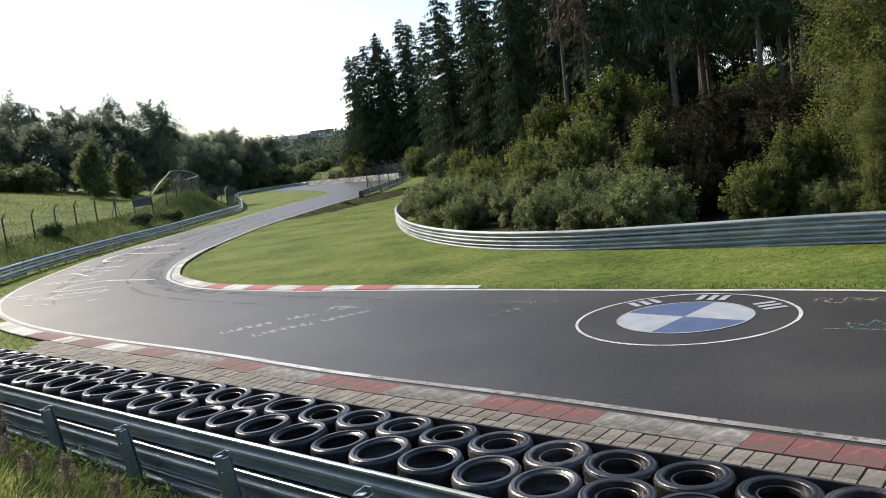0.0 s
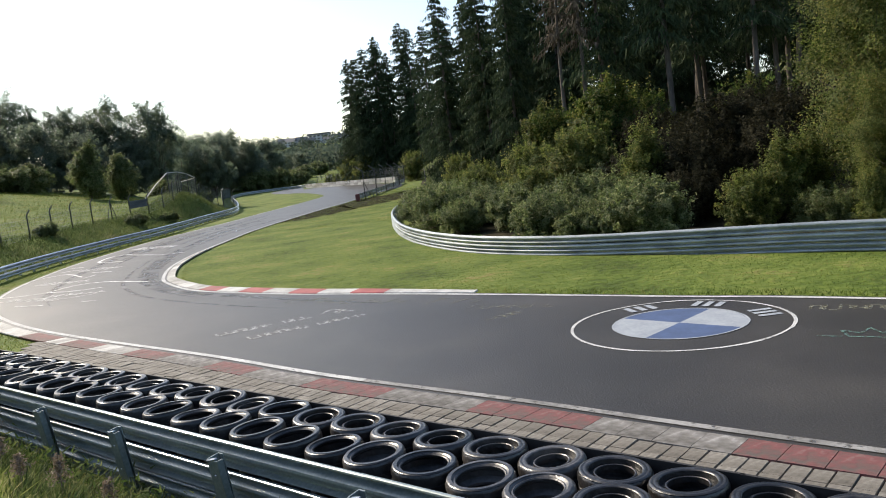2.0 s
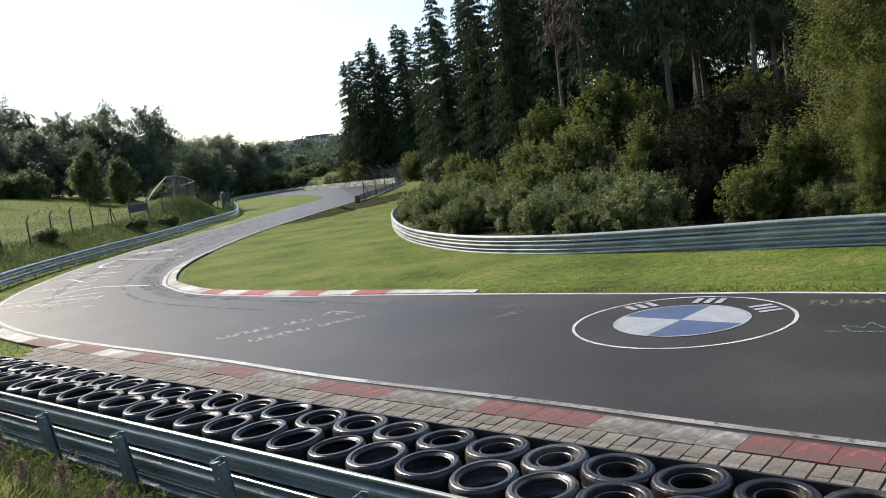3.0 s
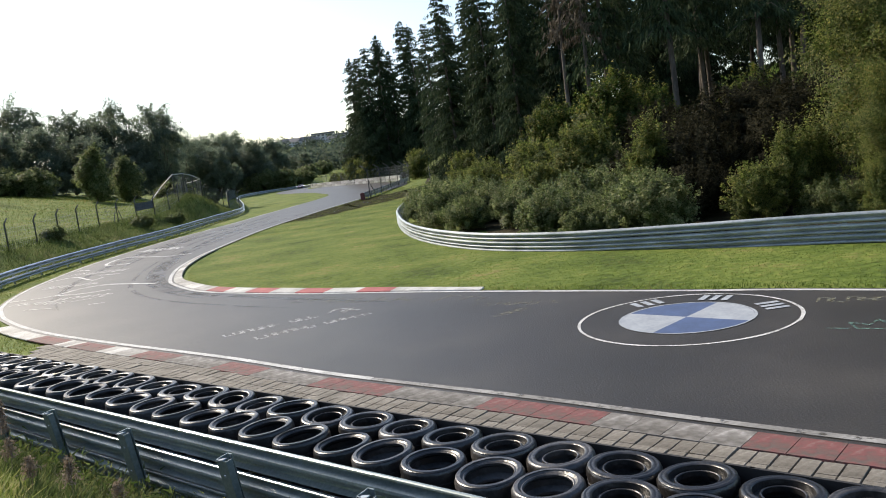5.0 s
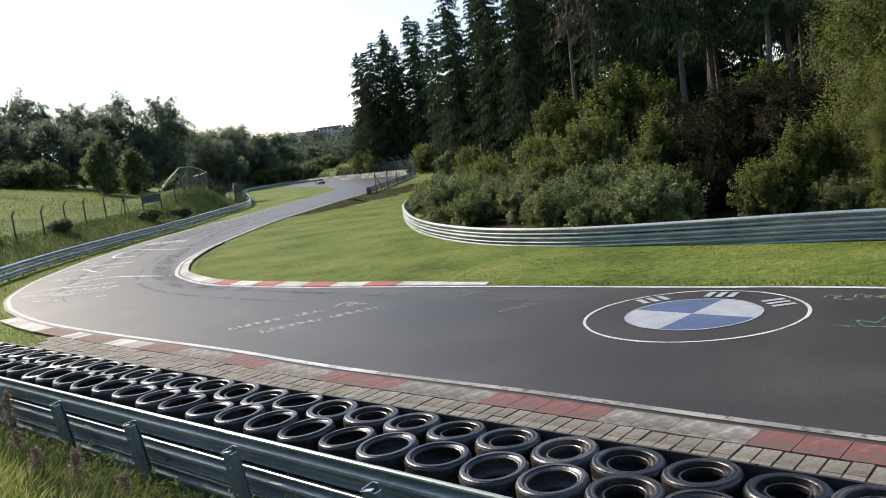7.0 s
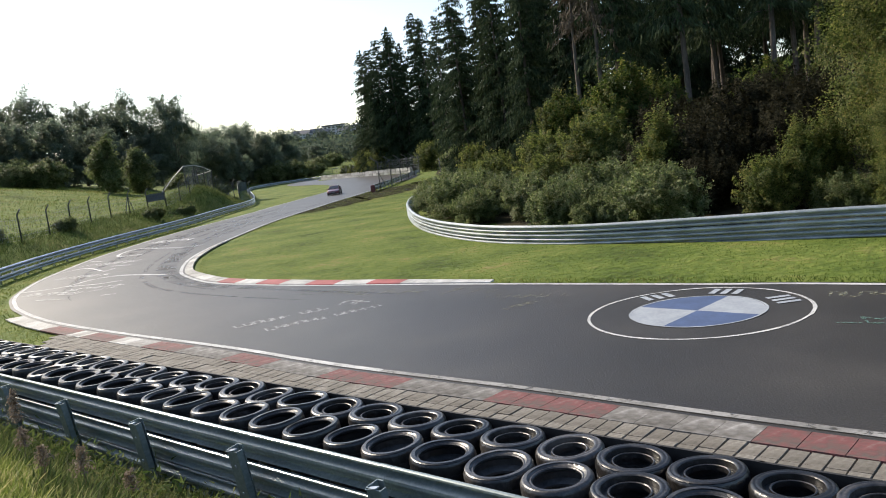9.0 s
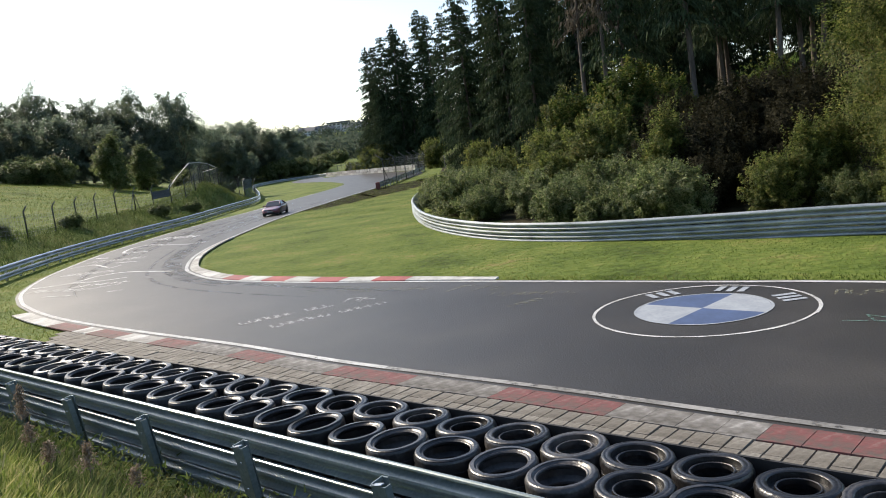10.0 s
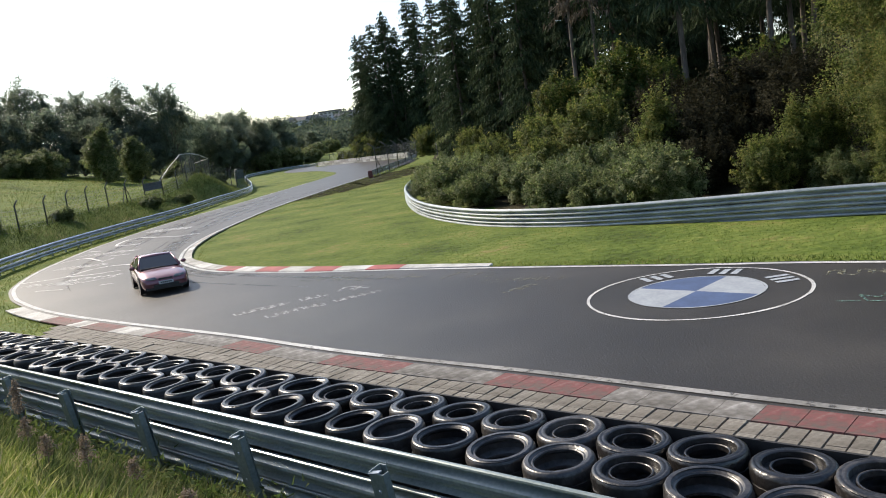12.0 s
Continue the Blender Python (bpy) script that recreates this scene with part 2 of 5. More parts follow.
def box_bm(sx, sy, sz, m=None, bevel=0.0, seg=1, bm=None):
    bm2 = bmesh.new()
    bmesh.ops.create_cube(bm2, size=1)
    bmesh.ops.scale(bm2, vec=(sx, sy, sz), verts=bm2.verts)
    if bevel:
        bmesh.ops.bevel(bm2, geom=list(bm2.edges), offset=bevel, segments=seg, affect="EDGES")
    if m is not None:
        bm2.transform(m)
    if bm is None:
        return bm2
    tmp = bpy.data.meshes.new("tmp")
    bm2.to_mesh(tmp)
    bm2.free()
    bm.from_mesh(tmp)
    bpy.data.meshes.remove(tmp)
    return bm


def smooth_path(ctrl, step):
    """Catmull-Rom through the control points, resampled at even steps. Works in 2D or 3D."""
    p = np.array(ctrl, float)
    p = np.vstack([2 * p[0] - p[1], p, 2 * p[-1] - p[-2]])
    out = []
    for i in range(1, len(p) - 2):
        t = np.linspace(0, 1, 24, endpoint=False)[:, None]
        a, b, c, d = p[i - 1], p[i], p[i + 1], p[i + 2]
        out.append(0.5 * (2 * b + (c - a) * t + (2 * a - 5 * b + 4 * c - d) * t**2 + (3 * b - a - 3 * c + d) * t**3))
    out = np.vstack(out + [p[-2][None]])
    s = np.r_[0, np.cumsum(np.linalg.norm(np.diff(out[:, :2], axis=0), axis=1))]
    u = np.linspace(0, s[-1], max(2, int(round(s[-1] / step)) + 1))
    return np.stack([np.interp(u, s, out[:, k]) for k in range(out.shape[1])], 1)


def normals2(p):
    """Unit vectors to the left of a 2D path."""
    t = np.gradient(p[:, :2], axis=0)
    t /= np.linalg.norm(t, axis=1)[:, None]
    return np.stack([-t[:, 1], t[:, 0]], 1)


def ribbon(left, right, z, across=1, crown=0.0):
    """Vertices and faces of a strip between two edges of equal count."""
    n = len(left)
    v, f = [], []
    for i in range(n):
        for k in range(across + 1):
            u = k / across
            q = left[i] * (1 - u) + right[i] * u
            v.append((q[0], q[1], (z[i] if np.ndim(z) else z) + crown * 4 * u * (1 - u)))
    w = across + 1
    for i in range(n - 1):
        for k in range(across):
            f.append((i * w + k, i * w + k + 1, (i + 1) * w + k + 1, (i + 1) * w + k))
    return v, f


def tube(path, radii, sides=6):
    """Tapered round tube along 3D points."""
    path = np.array(path, float)
    v, f = [], []
    for i, p in enumerate(path):
        t = path[min(i + 1, len(path) - 1)] - path[max(i - 1, 0)]
        t /= np.linalg.norm(t) + 1e-9
        a = np.cross(t, (0.31, 0.95, 0.1) if abs(t[2]) > 0.8 else (0, 0, 1.0))
        a /= np.linalg.norm(a)
        b = np.cross(t, a)
        for k in range(sides):
            g = 2 * math.pi * k / sides
            v.append(p + radii[i] * (math.cos(g) * a + math.sin(g) * b))
    for i in range(len(path) - 1):
        for k in range(sides):
            k2 = (k + 1) % sides
            f.append((i * sides + k, i * sides + k2, (i + 1) * sides + k2, (i + 1) * sides + k))
    f.append(tuple(range(sides))[::-1])
    f.append(tuple((len(path) - 1) * sides + k for k in range(sides)))
    return v, f


def join(*vf):
    v, f = [], []
    for a, b in vf:
        o = len(v)
        v += list(a)
        f += [tuple(i + o for i in q) for q in b]
    return v, f


# the near barrier runs straight: a along it, c across it towards the track
AX, CX = np.array((0.757, -0.654)), np.array((0.654, 0.757))


def ac(a, c):
    return a * AX + c * CX


# ---------------- plan ----------------
EDGES = [(*ac(34, 9.7), *ac(34, 18.5)), (*ac(12, 9.7), *ac(12, 18.4)), (4.63, 8.8, 9.05, 16.5), (0.9, 12.15, 5.7, 19.05), (-2.7, 15.25, 0.7, 22.87), (-5.8, 18.25, -2.8, 25.36), (-10.12, 22.15, -4.85, 26.74), (-13.2, 25.08, -7.25, 28.7),
         (-15.3, 27.35, -8.85, 30.13), (-17.25, 29.8, -10.17, 31.6), (-18.55, 31.7, -11.62, 33.9), (-20.42, 35.2, -12.85, 36.5), (-22.17, 40.5, -14.2, 41.6), (-23.15, 45.6, -14.85, 46.9), (-23.9, 51.2, -15.0, 52.4), (-24.15, 57, -15.05, 58.2),
         (-24.2, 64, -15.0, 64), (-23.8, 71, -14.5, 71), (-22.3, 83, -13.5, 80), (-21.6, 94, -12.5, 89), (-20.4, 108, -10.8, 101)]
EDGES += [(-19.3, 124, -9.4, 116), (-19.5, 138, -10, 133), (-23, 154, -14.5, 157), (-30, 178, -22.5, 184), (-42.5, 208, -34, 212), (-48, 245, -39.5, 245), (-40, 288, -33, 282), (-18, 336, -10, 326), (27, 405, 33, 397), (116, 486, 123, 478)]
EDGES = smooth_path(EDGES, 0.75)
OUTER, INNER = EDGES[:, :2], EDGES[:, 2:]
ROAD = (OUTER + INNER) / 2
ROAD_N = normals2(ROAD)
RAIL_LEFT = smooth_path([(-13.5, 23.2), (-18.5, 27.5), (-22.8, 34), (-25.0, 43), (-26.0, 52), (-26.0, 62), (-25.5, 74), (-26.1, 89), (-26.8, 105), (-31, 124), (-40, 158), (-50, 195), (-56, 225), (-55.5, 244), (-48, 252), (-39.5, 246)], 1.0)
RAIL_RIGHT = smooth_path([(30, 4.5), (20.5, 14.6), (12.5, 21.9), (10.4, 23.7), (7.5, 26.05), (3.7, 29.6), (0.7, 34.0), (-1.7, 41.6), (-3.0, 52), (-3.3, 62), (-2.6, 74), (-1.2, 88)], 1.0)
FENCE_RIGHT = smooth_path([(-9.7, 99), (-8.8, 112), (-7.8, 128), (-6.9, 145), (-6.1, 160)], 1.0)
RIGHT_EDGE = np.vstack([RAIL_RIGHT, smooth_path([(-2.5, 100), (-4, 125), (-4.5, 172), (5, 230), (60, 330), (200, 480)], 4.0)])


def side(px, py, line):
    """Signed distance to a line of points, positive on its left."""
    d = np.full(px.shape, 1e9)
    s = np.zeros(px.shape)
    for a, b in zip(line[:-1], line[1:]):
        e = b - a
        u = np.clip(((px - a[0]) * e[0] + (py - a[1]) * e[1]) / (e @ e), 0, 1)
        qx, qy = px - a[0] - u * e[0], py - a[1] - u * e[1]
        r = np.hypot(qx, qy)
        hit = r < d
        s = np.where(hit, np.sign(e[0] * qy - e[1] * qx), s)
        d = np.where(hit, r, d)
    return d * s


def ease(x, a, b):
    t = np.clip((x - a) / (b - a), 0, 1)
    return t * t * (3 - 2 * t)


def height(x, y):
    """Height of the ground: flat along the track, a bank at the near barrier, rising fields and woods."""
    x, y = np.asarray(x, float), np.asarray(y, float)
    c = x * CX[0] + y * CX[1]
    a = x * AX[0] + y * AX[1]
    near = np.clip(4.95 - c, 0, 4.6) * 0.5 + np.clip(-0.25 - c, 0, 40) * 0.06
    dl = side(x, y, RAIL_LEFT[::4])
    dr = -side(x, y, RIGHT_EDGE[::4])
    up_l = 1.5 * ease(dl, 0.6, 6) + 0.195 * np.clip(dl - 5, 0, 60) + 0.05 * np.clip(dl - 65, 0, 200)
    up_l = up_l * ease(-a, 25, 33) * (1 - 0.75 * ease(y, 150, 260))
    up_r = 0.085 * np.clip(dr - 5, 0, 70) + 0.02 * np.clip(dr - 70, 0, 300)
    up_r = up_r * ease(c, 12, 22)
    far = 17 * np.exp(-(((x + 130) / 260) ** 2 + ((y - 930) / 170) ** 2)) + 26 * ease(np.hypot(x, y), 420, 1300)
    wob = 0.10 * np.sin(x * 0.31 + 1.3) * np.sin(y * 0.23) * np.clip((np.maximum(dl, dr) - 2) / 12, 0, 1) * ease(c, 12, 22)
    up_l = up_l + 1.9 * np.exp(-(((x + 32.5) / 4.5) ** 2 + ((y - 101) / 11) ** 2)) * ease(dl, 1.0, 4.5)
    low = -0.05 + 0 * x
    return low + near + np.maximum(up_l, 0) + np.maximum(up_r, 0) + far + wob


def ground_z(x, y):
    return float(height(np.array([x]), np.array([y]))[0])


# ---------------- ground ----------------
def spaced(stops):
    out = []
    for (a, d0), (b, d1) in zip(stops[:-1], stops[1:]):
        q = a
        while q < b - 1e-6:
            out.append(q)
            q += d0 + (d1 - d0) * (q - a) / (b - a)
    return np.array(out + [stops[-1][0]])


def build_ground():
    xs = spaced([(-2200, 160), (-300, 22), (-70, 2.2), (-30, 1.0), (14, 0.9), (40, 2.0), (120, 12), (400, 60), (2200, 220)])
    ys = spaced([(-900, 120), (-60, 8), (-8, 1.0), (4, 0.7), (60, 1.0), (130, 2.2), (300, 5), (700, 28), (2600, 200)])
    gx, gy = np.meshgrid(xs, ys)
    z = height(gx, gy)
    v = np.stack([gx.ravel(), gy.ravel(), z.ravel()], 1)
    w = len(xs)
    f = [(j * w + i, j * w + i + 1, (j + 1) * w + i + 1, (j + 1) * w + i) for j in range(len(ys) - 1) for i in range(w - 1)]
    ob = put("ground", mesh("ground", v, f, M["grass"], True))
    tagged(ob, "rolling green grassland with worn yellowish patches", "ground", kind="structure")


def build_forest_floor():
    """Leaf litter under the wood, a sheet just over the ground."""
    xs, ys = np.arange(-4, 71, 1.5), np.arange(18, 170, 1.5)
    gx, gy = np.meshgrid(xs, ys)
    deep = -side(gx.ravel(), gy.ravel(), RIGHT_EDGE[::4]).reshape(gx.shape) - 1.6 - 0.7 * np.sin(gx * 1.1) * np.sin(gy * 0.7)
    v = np.stack([gx.ravel(), gy.ravel(), height(gx, gy).ravel() + 0.05], 1)
    w = len(xs)
    f = [(j * w + i, j * w + i + 1, (j + 1) * w + i + 1, (j + 1) * w + i) for j in range(len(ys) - 1) for i in range(w - 1) if deep[j:j + 2, i:i + 2].min() > 0]
    tagged(put("forest_floor", mesh("forest_floor", v, f, M["litter"], True)), "dark brown leaf litter under the trees", "ground", kind="structure")


def build_road():
    v, f = ribbon(OUTER, INNER, 0.0, 6, 0.004)
    tagged(put("road", mesh("road", v, f, M["asphalt"], True)), "worn grey asphalt race track with tyre marks", "road", kind="structure")
    # wide paved apron at the far bend
    e = smooth_path([(-12, 118), (-9, 140), (-11, 165), (-20, 190), (-32, 222)], 2.0)
    n = normals2(e)
    v, f = ribbon(e + n * 5.5, e - n * 3.0, 0.008, 2)
    tagged(put("pavement", mesh("apron", v, f, M["asphalt"])), "paved grey run-off apron beside the far bend", "pavement", kind="structure")

    def line(edge, nrm, off, wid, i0, i1, label, mat="paint"):
        p = edge[i0:i1] + nrm[i0:i1] * off
        v, f = ribbon(p, p - nrm[i0:i1] * wid, 0.012, 1)
        tagged(put("edge_line", mesh("edge_line", v, f, M[mat])), label, "road marking", kind="structure")

    end = int(np.argmin(np.abs(ROAD[:, 1] - 108)))
    worn = int(np.argmin(np.abs(OUTER @ AX + 11)))
    line(OUTER, ROAD_N, -0.12, 0.15, 0, worn + 1, "dirty grey edge line worn thin beside the kerb", "greypaint")
    line(OUTER, ROAD_N, -0.12, 0.16, worn, end, "worn white edge line painted on the asphalt")
    line(INNER, ROAD_N, 0.28, 0.16, 0, end, "worn white edge line painted on the asphalt")
    # dark rubber lines and paler polished streaks through the bend
    i0, i1 = int(np.argmin(np.abs(ROAD[:, 1] - 9))), int(np.argmin(np.abs(ROAD[:, 1] - 96)))
    rng = np.random.default_rng(12)
    for k in range(18):
        dark = k % 8 == 3
        a = i0 + int(rng.uniform(0.17, 0.62) * (i1 - i0))
        b = min(i1, a + int(rng.uniform(0.16, 0.5) * (i1 - i0)))
        sel = np.arange(a, b)
        u = np.linspace(0, 1, len(sel))
        off = rng.uniform(-2.8, 2.8) + rng.uniform(-0.8, 0.8) * u - 1.0 * np.exp(-((ROAD[sel, 1] - 40) / 14) ** 2)
        off = np.clip(off, -3.2, 3.2)
        wid = (rng.uniform(0.05, 0.12) if dark else rng.uniform(0.15, 0.8)) * np.sin(math.pi * u) ** 0.6
        p = ROAD[sel] + ROAD_N[sel] * off[:, None]
        v, f = ribbon(p + ROAD_N[sel] * wid[:, None] / 2, p - ROAD_N[sel] * wid[:, None] / 2, 0.0055 + 0.0002 * k, 1)
        label = "dark rubber skid mark curving along the asphalt" if dark else "pale polished streak along the racing line"
        tagged(put("skid_mark", mesh("skid_mark", v, f, M["skid" if dark else "polish"])), label, "skid mark", kind="structure")


def build_shaded_dirt():
    """Bare earth strip that crosses the infield towards the far fence. Its dark colour and width take in the wood's
    shadow.
    """
    lo = smooth_path([(-15.2, 71), (-11.6, 73), (-8.0, 81), (-5.0, 89), (-3.0, 97), (-1.2, 108)], 1.0)
    hi = smooth_path([(-15.9, 78), (-12.9, 86), (-9.8, 104), (-7.0, 108), (-4.5, 116), (-1.5, 124)], 0.5)
    hi = np.stack([np.interp(np.linspace(0, 1, len(lo)), np.linspace(0, 1, len(hi)), hi[:, k]) for k in (0, 1)], 1)
    rng = np.random.default_rng(5)
    lo, hi = lo + rng.normal(0, 0.35, lo.shape), hi + rng.normal(0, 0.6, hi.shape)
    z = np.array([ground_z(*q) for q in (lo + hi) / 2])
    v, f = ribbon(hi, lo, z + 0.035, 5)
    tagged(put("dirt_track", mesh("dirt_track", v, f, M["dirt"], True)), "strip of bare brown earth darkened for the wood's shadow", "dirt track", kind="structure")


def kerb_block(length, width, rise, slope, b=0.014):
    """A kerb slab with chamfered rim, higher on its far side."""
    v = [(0, 0, 0), (length, 0, 0), (length, width, 0), (0, width, 0),
         (b, b, rise), (length - b, b, rise), (length - b, width - b, rise + slope), (b, width - b, rise + slope)]
    f = [(4, 5, 6, 7), (0, 1, 5, 4), (1, 2, 6, 5), (2, 3, 7, 6), (3, 0, 4, 7)]
    return v, f


def build_near_kerb():
    """Outer kerb: painted slabs, then grey pavers up to the barrier."""
    kerb = thing("kerb", "worn red and white painted concrete kerb slabs", "kerb", kind="structure")
    rng = random.Random(3)
    marks = [-31.0, -26.4, -24.2, -23.2, -21.3, -19.4, -17.7, -15.6, -14.0, -11.95, -9.9, -7.87, -5.75, -3.63, -1.5, 0.6, 2.7, 4.8, 6.9, 9.0, 11.1]
    red = True
    shared = {}
    edge_ac = np.stack([OUTER @ AX, OUTER @ CX], 1)
    order = np.argsort(edge_ac[:, 0])
    for a0, a1 in zip(marks[:-1], marks[1:]):
        red = not red
        n = 4
        for k in range(n):
            l = (a1 - a0) / n
            # brighter white left of a = -20 stands in for sun glare
            key = (round(l, 2), red, a0 < -20)
            if key not in shared:
                v, f = kerb_block(l - 0.003, 0.60, 0.034, -0.018, 0.003)
                shared[key] = mesh("kerb_slab", v, f, M["worn_red" if red else "kerb_white" if a0 < -20 else "worn_white"])
            a = a0 + k * l
            o0, o1 = (np.interp(q, edge_ac[order, 0], edge_ac[order, 1]) for q in (a, a + l))
            p0, p1 = ac(a, o0 - 0.62), ac(a + l, o1 - 0.62)
            ang = math.degrees(math.atan2(p1[1] - p0[1], p1[0] - p0[0]))
            put("slab", shared[key], kerb, pose(p0[0], p0[1], rng.uniform(-0.002, 0.002), 0, 0, ang))
    paving = thing("pavement", "grey concrete block paving with dark joints", "pavement", kind="structure")
    p = np.array([ac(a, 6.1) for a in np.arange(-22, 14.1, 1.0)])
    q = np.array([ac(a, np.interp(a, edge_ac[order, 0], edge_ac[order, 1]) - 0.5) for a in np.arange(-22, 14.1, 1.0)])
    v, f = ribbon(q, p, -0.008, 1)
    put("bedding", mesh("bedding", v, f, M["joint"]), paving)
    blocks = []
    for i in range(3):
        v, f = kerb_block(0.229, 0.3565, 0.028 + 0.002 * i, 0.002 * (i - 1), 0.006)
        blocks.append(mesh("paver", v, f, M["paver"]))
    rest_v, rest_f = [], []
    count = 0
    for row in range(11):
        for col in range(-104, 56):
            a = col * 0.243 + rng.uniform(-0.004, 0.004)
            c = np.interp(a, edge_ac[order, 0], edge_ac[order, 1]) - 0.635 - (row + 1) * 0.357
            if c < 5.9 or (a < -21 - 0.4 * (9 - row)):
                continue
            b = ac(a, c)
            m = pose(b[0], b[1], rng.uniform(-0.004, 0.004), rng.uniform(-0.8, 0.8), rng.uniform(-0.8, 0.8), math.degrees(math.atan2(AX[1], AX[0])) + rng.uniform(-0.6, 0.6))
            me = blocks[rng.randrange(3)]
            if -9.5 < a < -1.5 and count < 300:
                put("paver", me, paving, m)
                count += 1
            else:
                o = len(rest_v)
                rest_v += [tuple(m @ x.co) for x in me.vertices]
                rest_f += [tuple(i + o for i in pl.vertices) for pl in me.polygons]
    put("far_pavers", mesh("far_pavers", rest_v, rest_f, M["paver"]), paving)["kind"] = "stuff"


def build_inner_kerb():
    kerb = thing("kerb", "curved kerb painted in red and white blocks at the inside of the bend", "kerb", kind="structure")
    a = np.array(INNER)
    s = np.r_[0, np.cumsum(np.linalg.norm(np.diff(a, axis=0), axis=1))]
    i0 = int(np.argmin(np.hypot(a[:, 0] - 0.5, a[:, 1] - 23.0)))
    i1 = int(np.argmin(np.hypot(a[:, 0] + 16.4, a[:, 1] - 51)))
    tan = a[i0 + 1] - a[i0]
    start = s[i0] + float((np.array((0.72, 22.8)) - a[i0]) @ tan) / float(np.linalg.norm(tan))
    q = start
    first, red = True, False
    while q < s[i1]:
        l = 3.4 if first else 1.42
        first = False
        worn = q > start + 13.6
        n = max(2, int(l / 0.45))
        u = np.linspace(q, q + l - 0.012, n + 1)
        p = np.stack([np.interp(u, s, a[:, k]) for k in (0, 1)], 1)
        nn = np.stack([np.interp(u, s, ROAD_N[:, k]) for k in (0, 1)], 1)
        wid = np.interp(u, [s[i0], s[i0] + 3.5, s[i0] + 8, s[i0] + 15, s[i0] + 19, s[i1] - 6, s[i1]], [0.2, 0.42, 0.55, 0.50, 0.36, 0.30, 0.12])[:, None]
        prof = [(0.10, 0.0), (0.08, 0.025), (-0.45, 0.05), (-0.97, 0.065), (-1.0, 0.0)]
        v, f = [], []
        for i in range(n + 1):
            for d, z in prof:
                b = p[i] + nn[i] * (0.0 + d * wid[i])
                v.append((b[0], b[1], z))
        for i in range(n):
            for k in range(4):
                f.append((i * 5 + k, i * 5 + k + 1, i * 5 + 6 + k, i * 5 + 5 + k))
        f += [(0, 1, 2, 3, 4), tuple(n * 5 + k for k in (4, 3, 2, 1, 0))]
        put("slab", mesh("slab", v, f, M["kerb_red" if red and not worn else "kerb_white"]), kerb)
        red = not red
        q += l


# ---------------- guard rails ----------------
# profile of a rail beam: out from the posts, up
W_BEAM = [(0.02, 0.0), (0.082, 0.03), (0.09, 0.055), (0.08, 0.082), (0.008, 0.12), (0.0, 0.145), (0.008, 0.17), (0.08, 0.225), (0.09, 0.25), (0.08, 0.275), (0.038, 0.303), (0.014, 0.305), (0.0, 0.298), (-0.004, 0.284)]

# the track's own beams have deeper, flatter folds
RIDGED = [(0.0, 0.0), (0.012, 0.02), (0.11, 0.045), (0.115, 0.075), (0.10, 0.10), (0.0, 0.135), (0.0, 0.175), (0.11, 0.205), (0.115, 0.235), (0.10, 0.265), (0.04, 0.305), (-0.02, 0.297)]


def sweep(path, nrm, z, profile, thick=0.006):
    """An open profile carried along a path, with thickness."""
    v, f = [], []
    k = len(profile)
    full = profile + [(d - thick, h) for d, h in reversed(profile)]
    w = len(full)
    for i in range(len(path)):
        for d, h in full:
            b = path[i] + nrm[i] * d
            v.append((b[0], b[1], z[i] + h))
    for i in range(len(path) - 1):
        for j in range(w):
            j2 = (j + 1) % w
            f.append((i * w + j, i * w + j2, (i + 1) * w + j2, (i + 1) * w + j))
    f += [tuple(range(w)), tuple((len(path) - 1) * w + j for j in reversed(range(w)))]
    return v, f


def post_mesh(h, mat, name="post"):
    """C-shaped steel post with a bevelled spacer block near its top."""
    bm = bmesh.new()
    for sx, sy, px, py in ((0.012, 0.10, -0.05, 0), (0.10, 0.012, 0, -0.05), (0.10, 0.012, 0, 0.05)):
        box_bm(sx, sy, h + 0.35, pose(px, py, (h - 0.35) / 2), 0.002, 1, bm)
    me = bpy.data.meshes.new(name)
    bm.to_mesh(me)
    bm.free()
    me.materials.append(mat)
    return me


def guard_rail(path, sign, levels, mat, label, piece=4, gap=2, depth=0.09, postmat=None, lift=None):
    """A guard rail: overlapping W-beam pieces at each level and posts behind them. sign: side of the path that faces the track."""
    rail = thing("guard_rail", label, "guard rail", "guard rails round the track")
    n = normals2(path) * sign
    gz = np.array([ground_z(*p) for p in path])
    up = np.array([lift(p) for p in path]) if lift else 0 * gz
    for z0 in levels:
        for k, i in enumerate(range(0, len(path) - 1, piece)):
            sl = slice(i, min(i + piece + 1, len(path)))
            p = path[sl] + n[sl] * (0.004 * (k % 2))
            if len(p) < 2:
                continue
            v, f = sweep(p, n[sl], gz[sl] + up[sl] + z0, RIDGED)
            put("rail_beam", mesh("rail_beam", v, f, mat), rail)
    me = post_mesh(levels[-1] + 0.27, postmat or mat)
    for i in range(0, len(path), gap):
        b = path[i] - n[i] * depth
        put("post", me, rail, pose(b[0], b[1], gz[i] + up[i], 0, 0, math.degrees(math.atan2(n[i][1], n[i][0]))))
    return rail


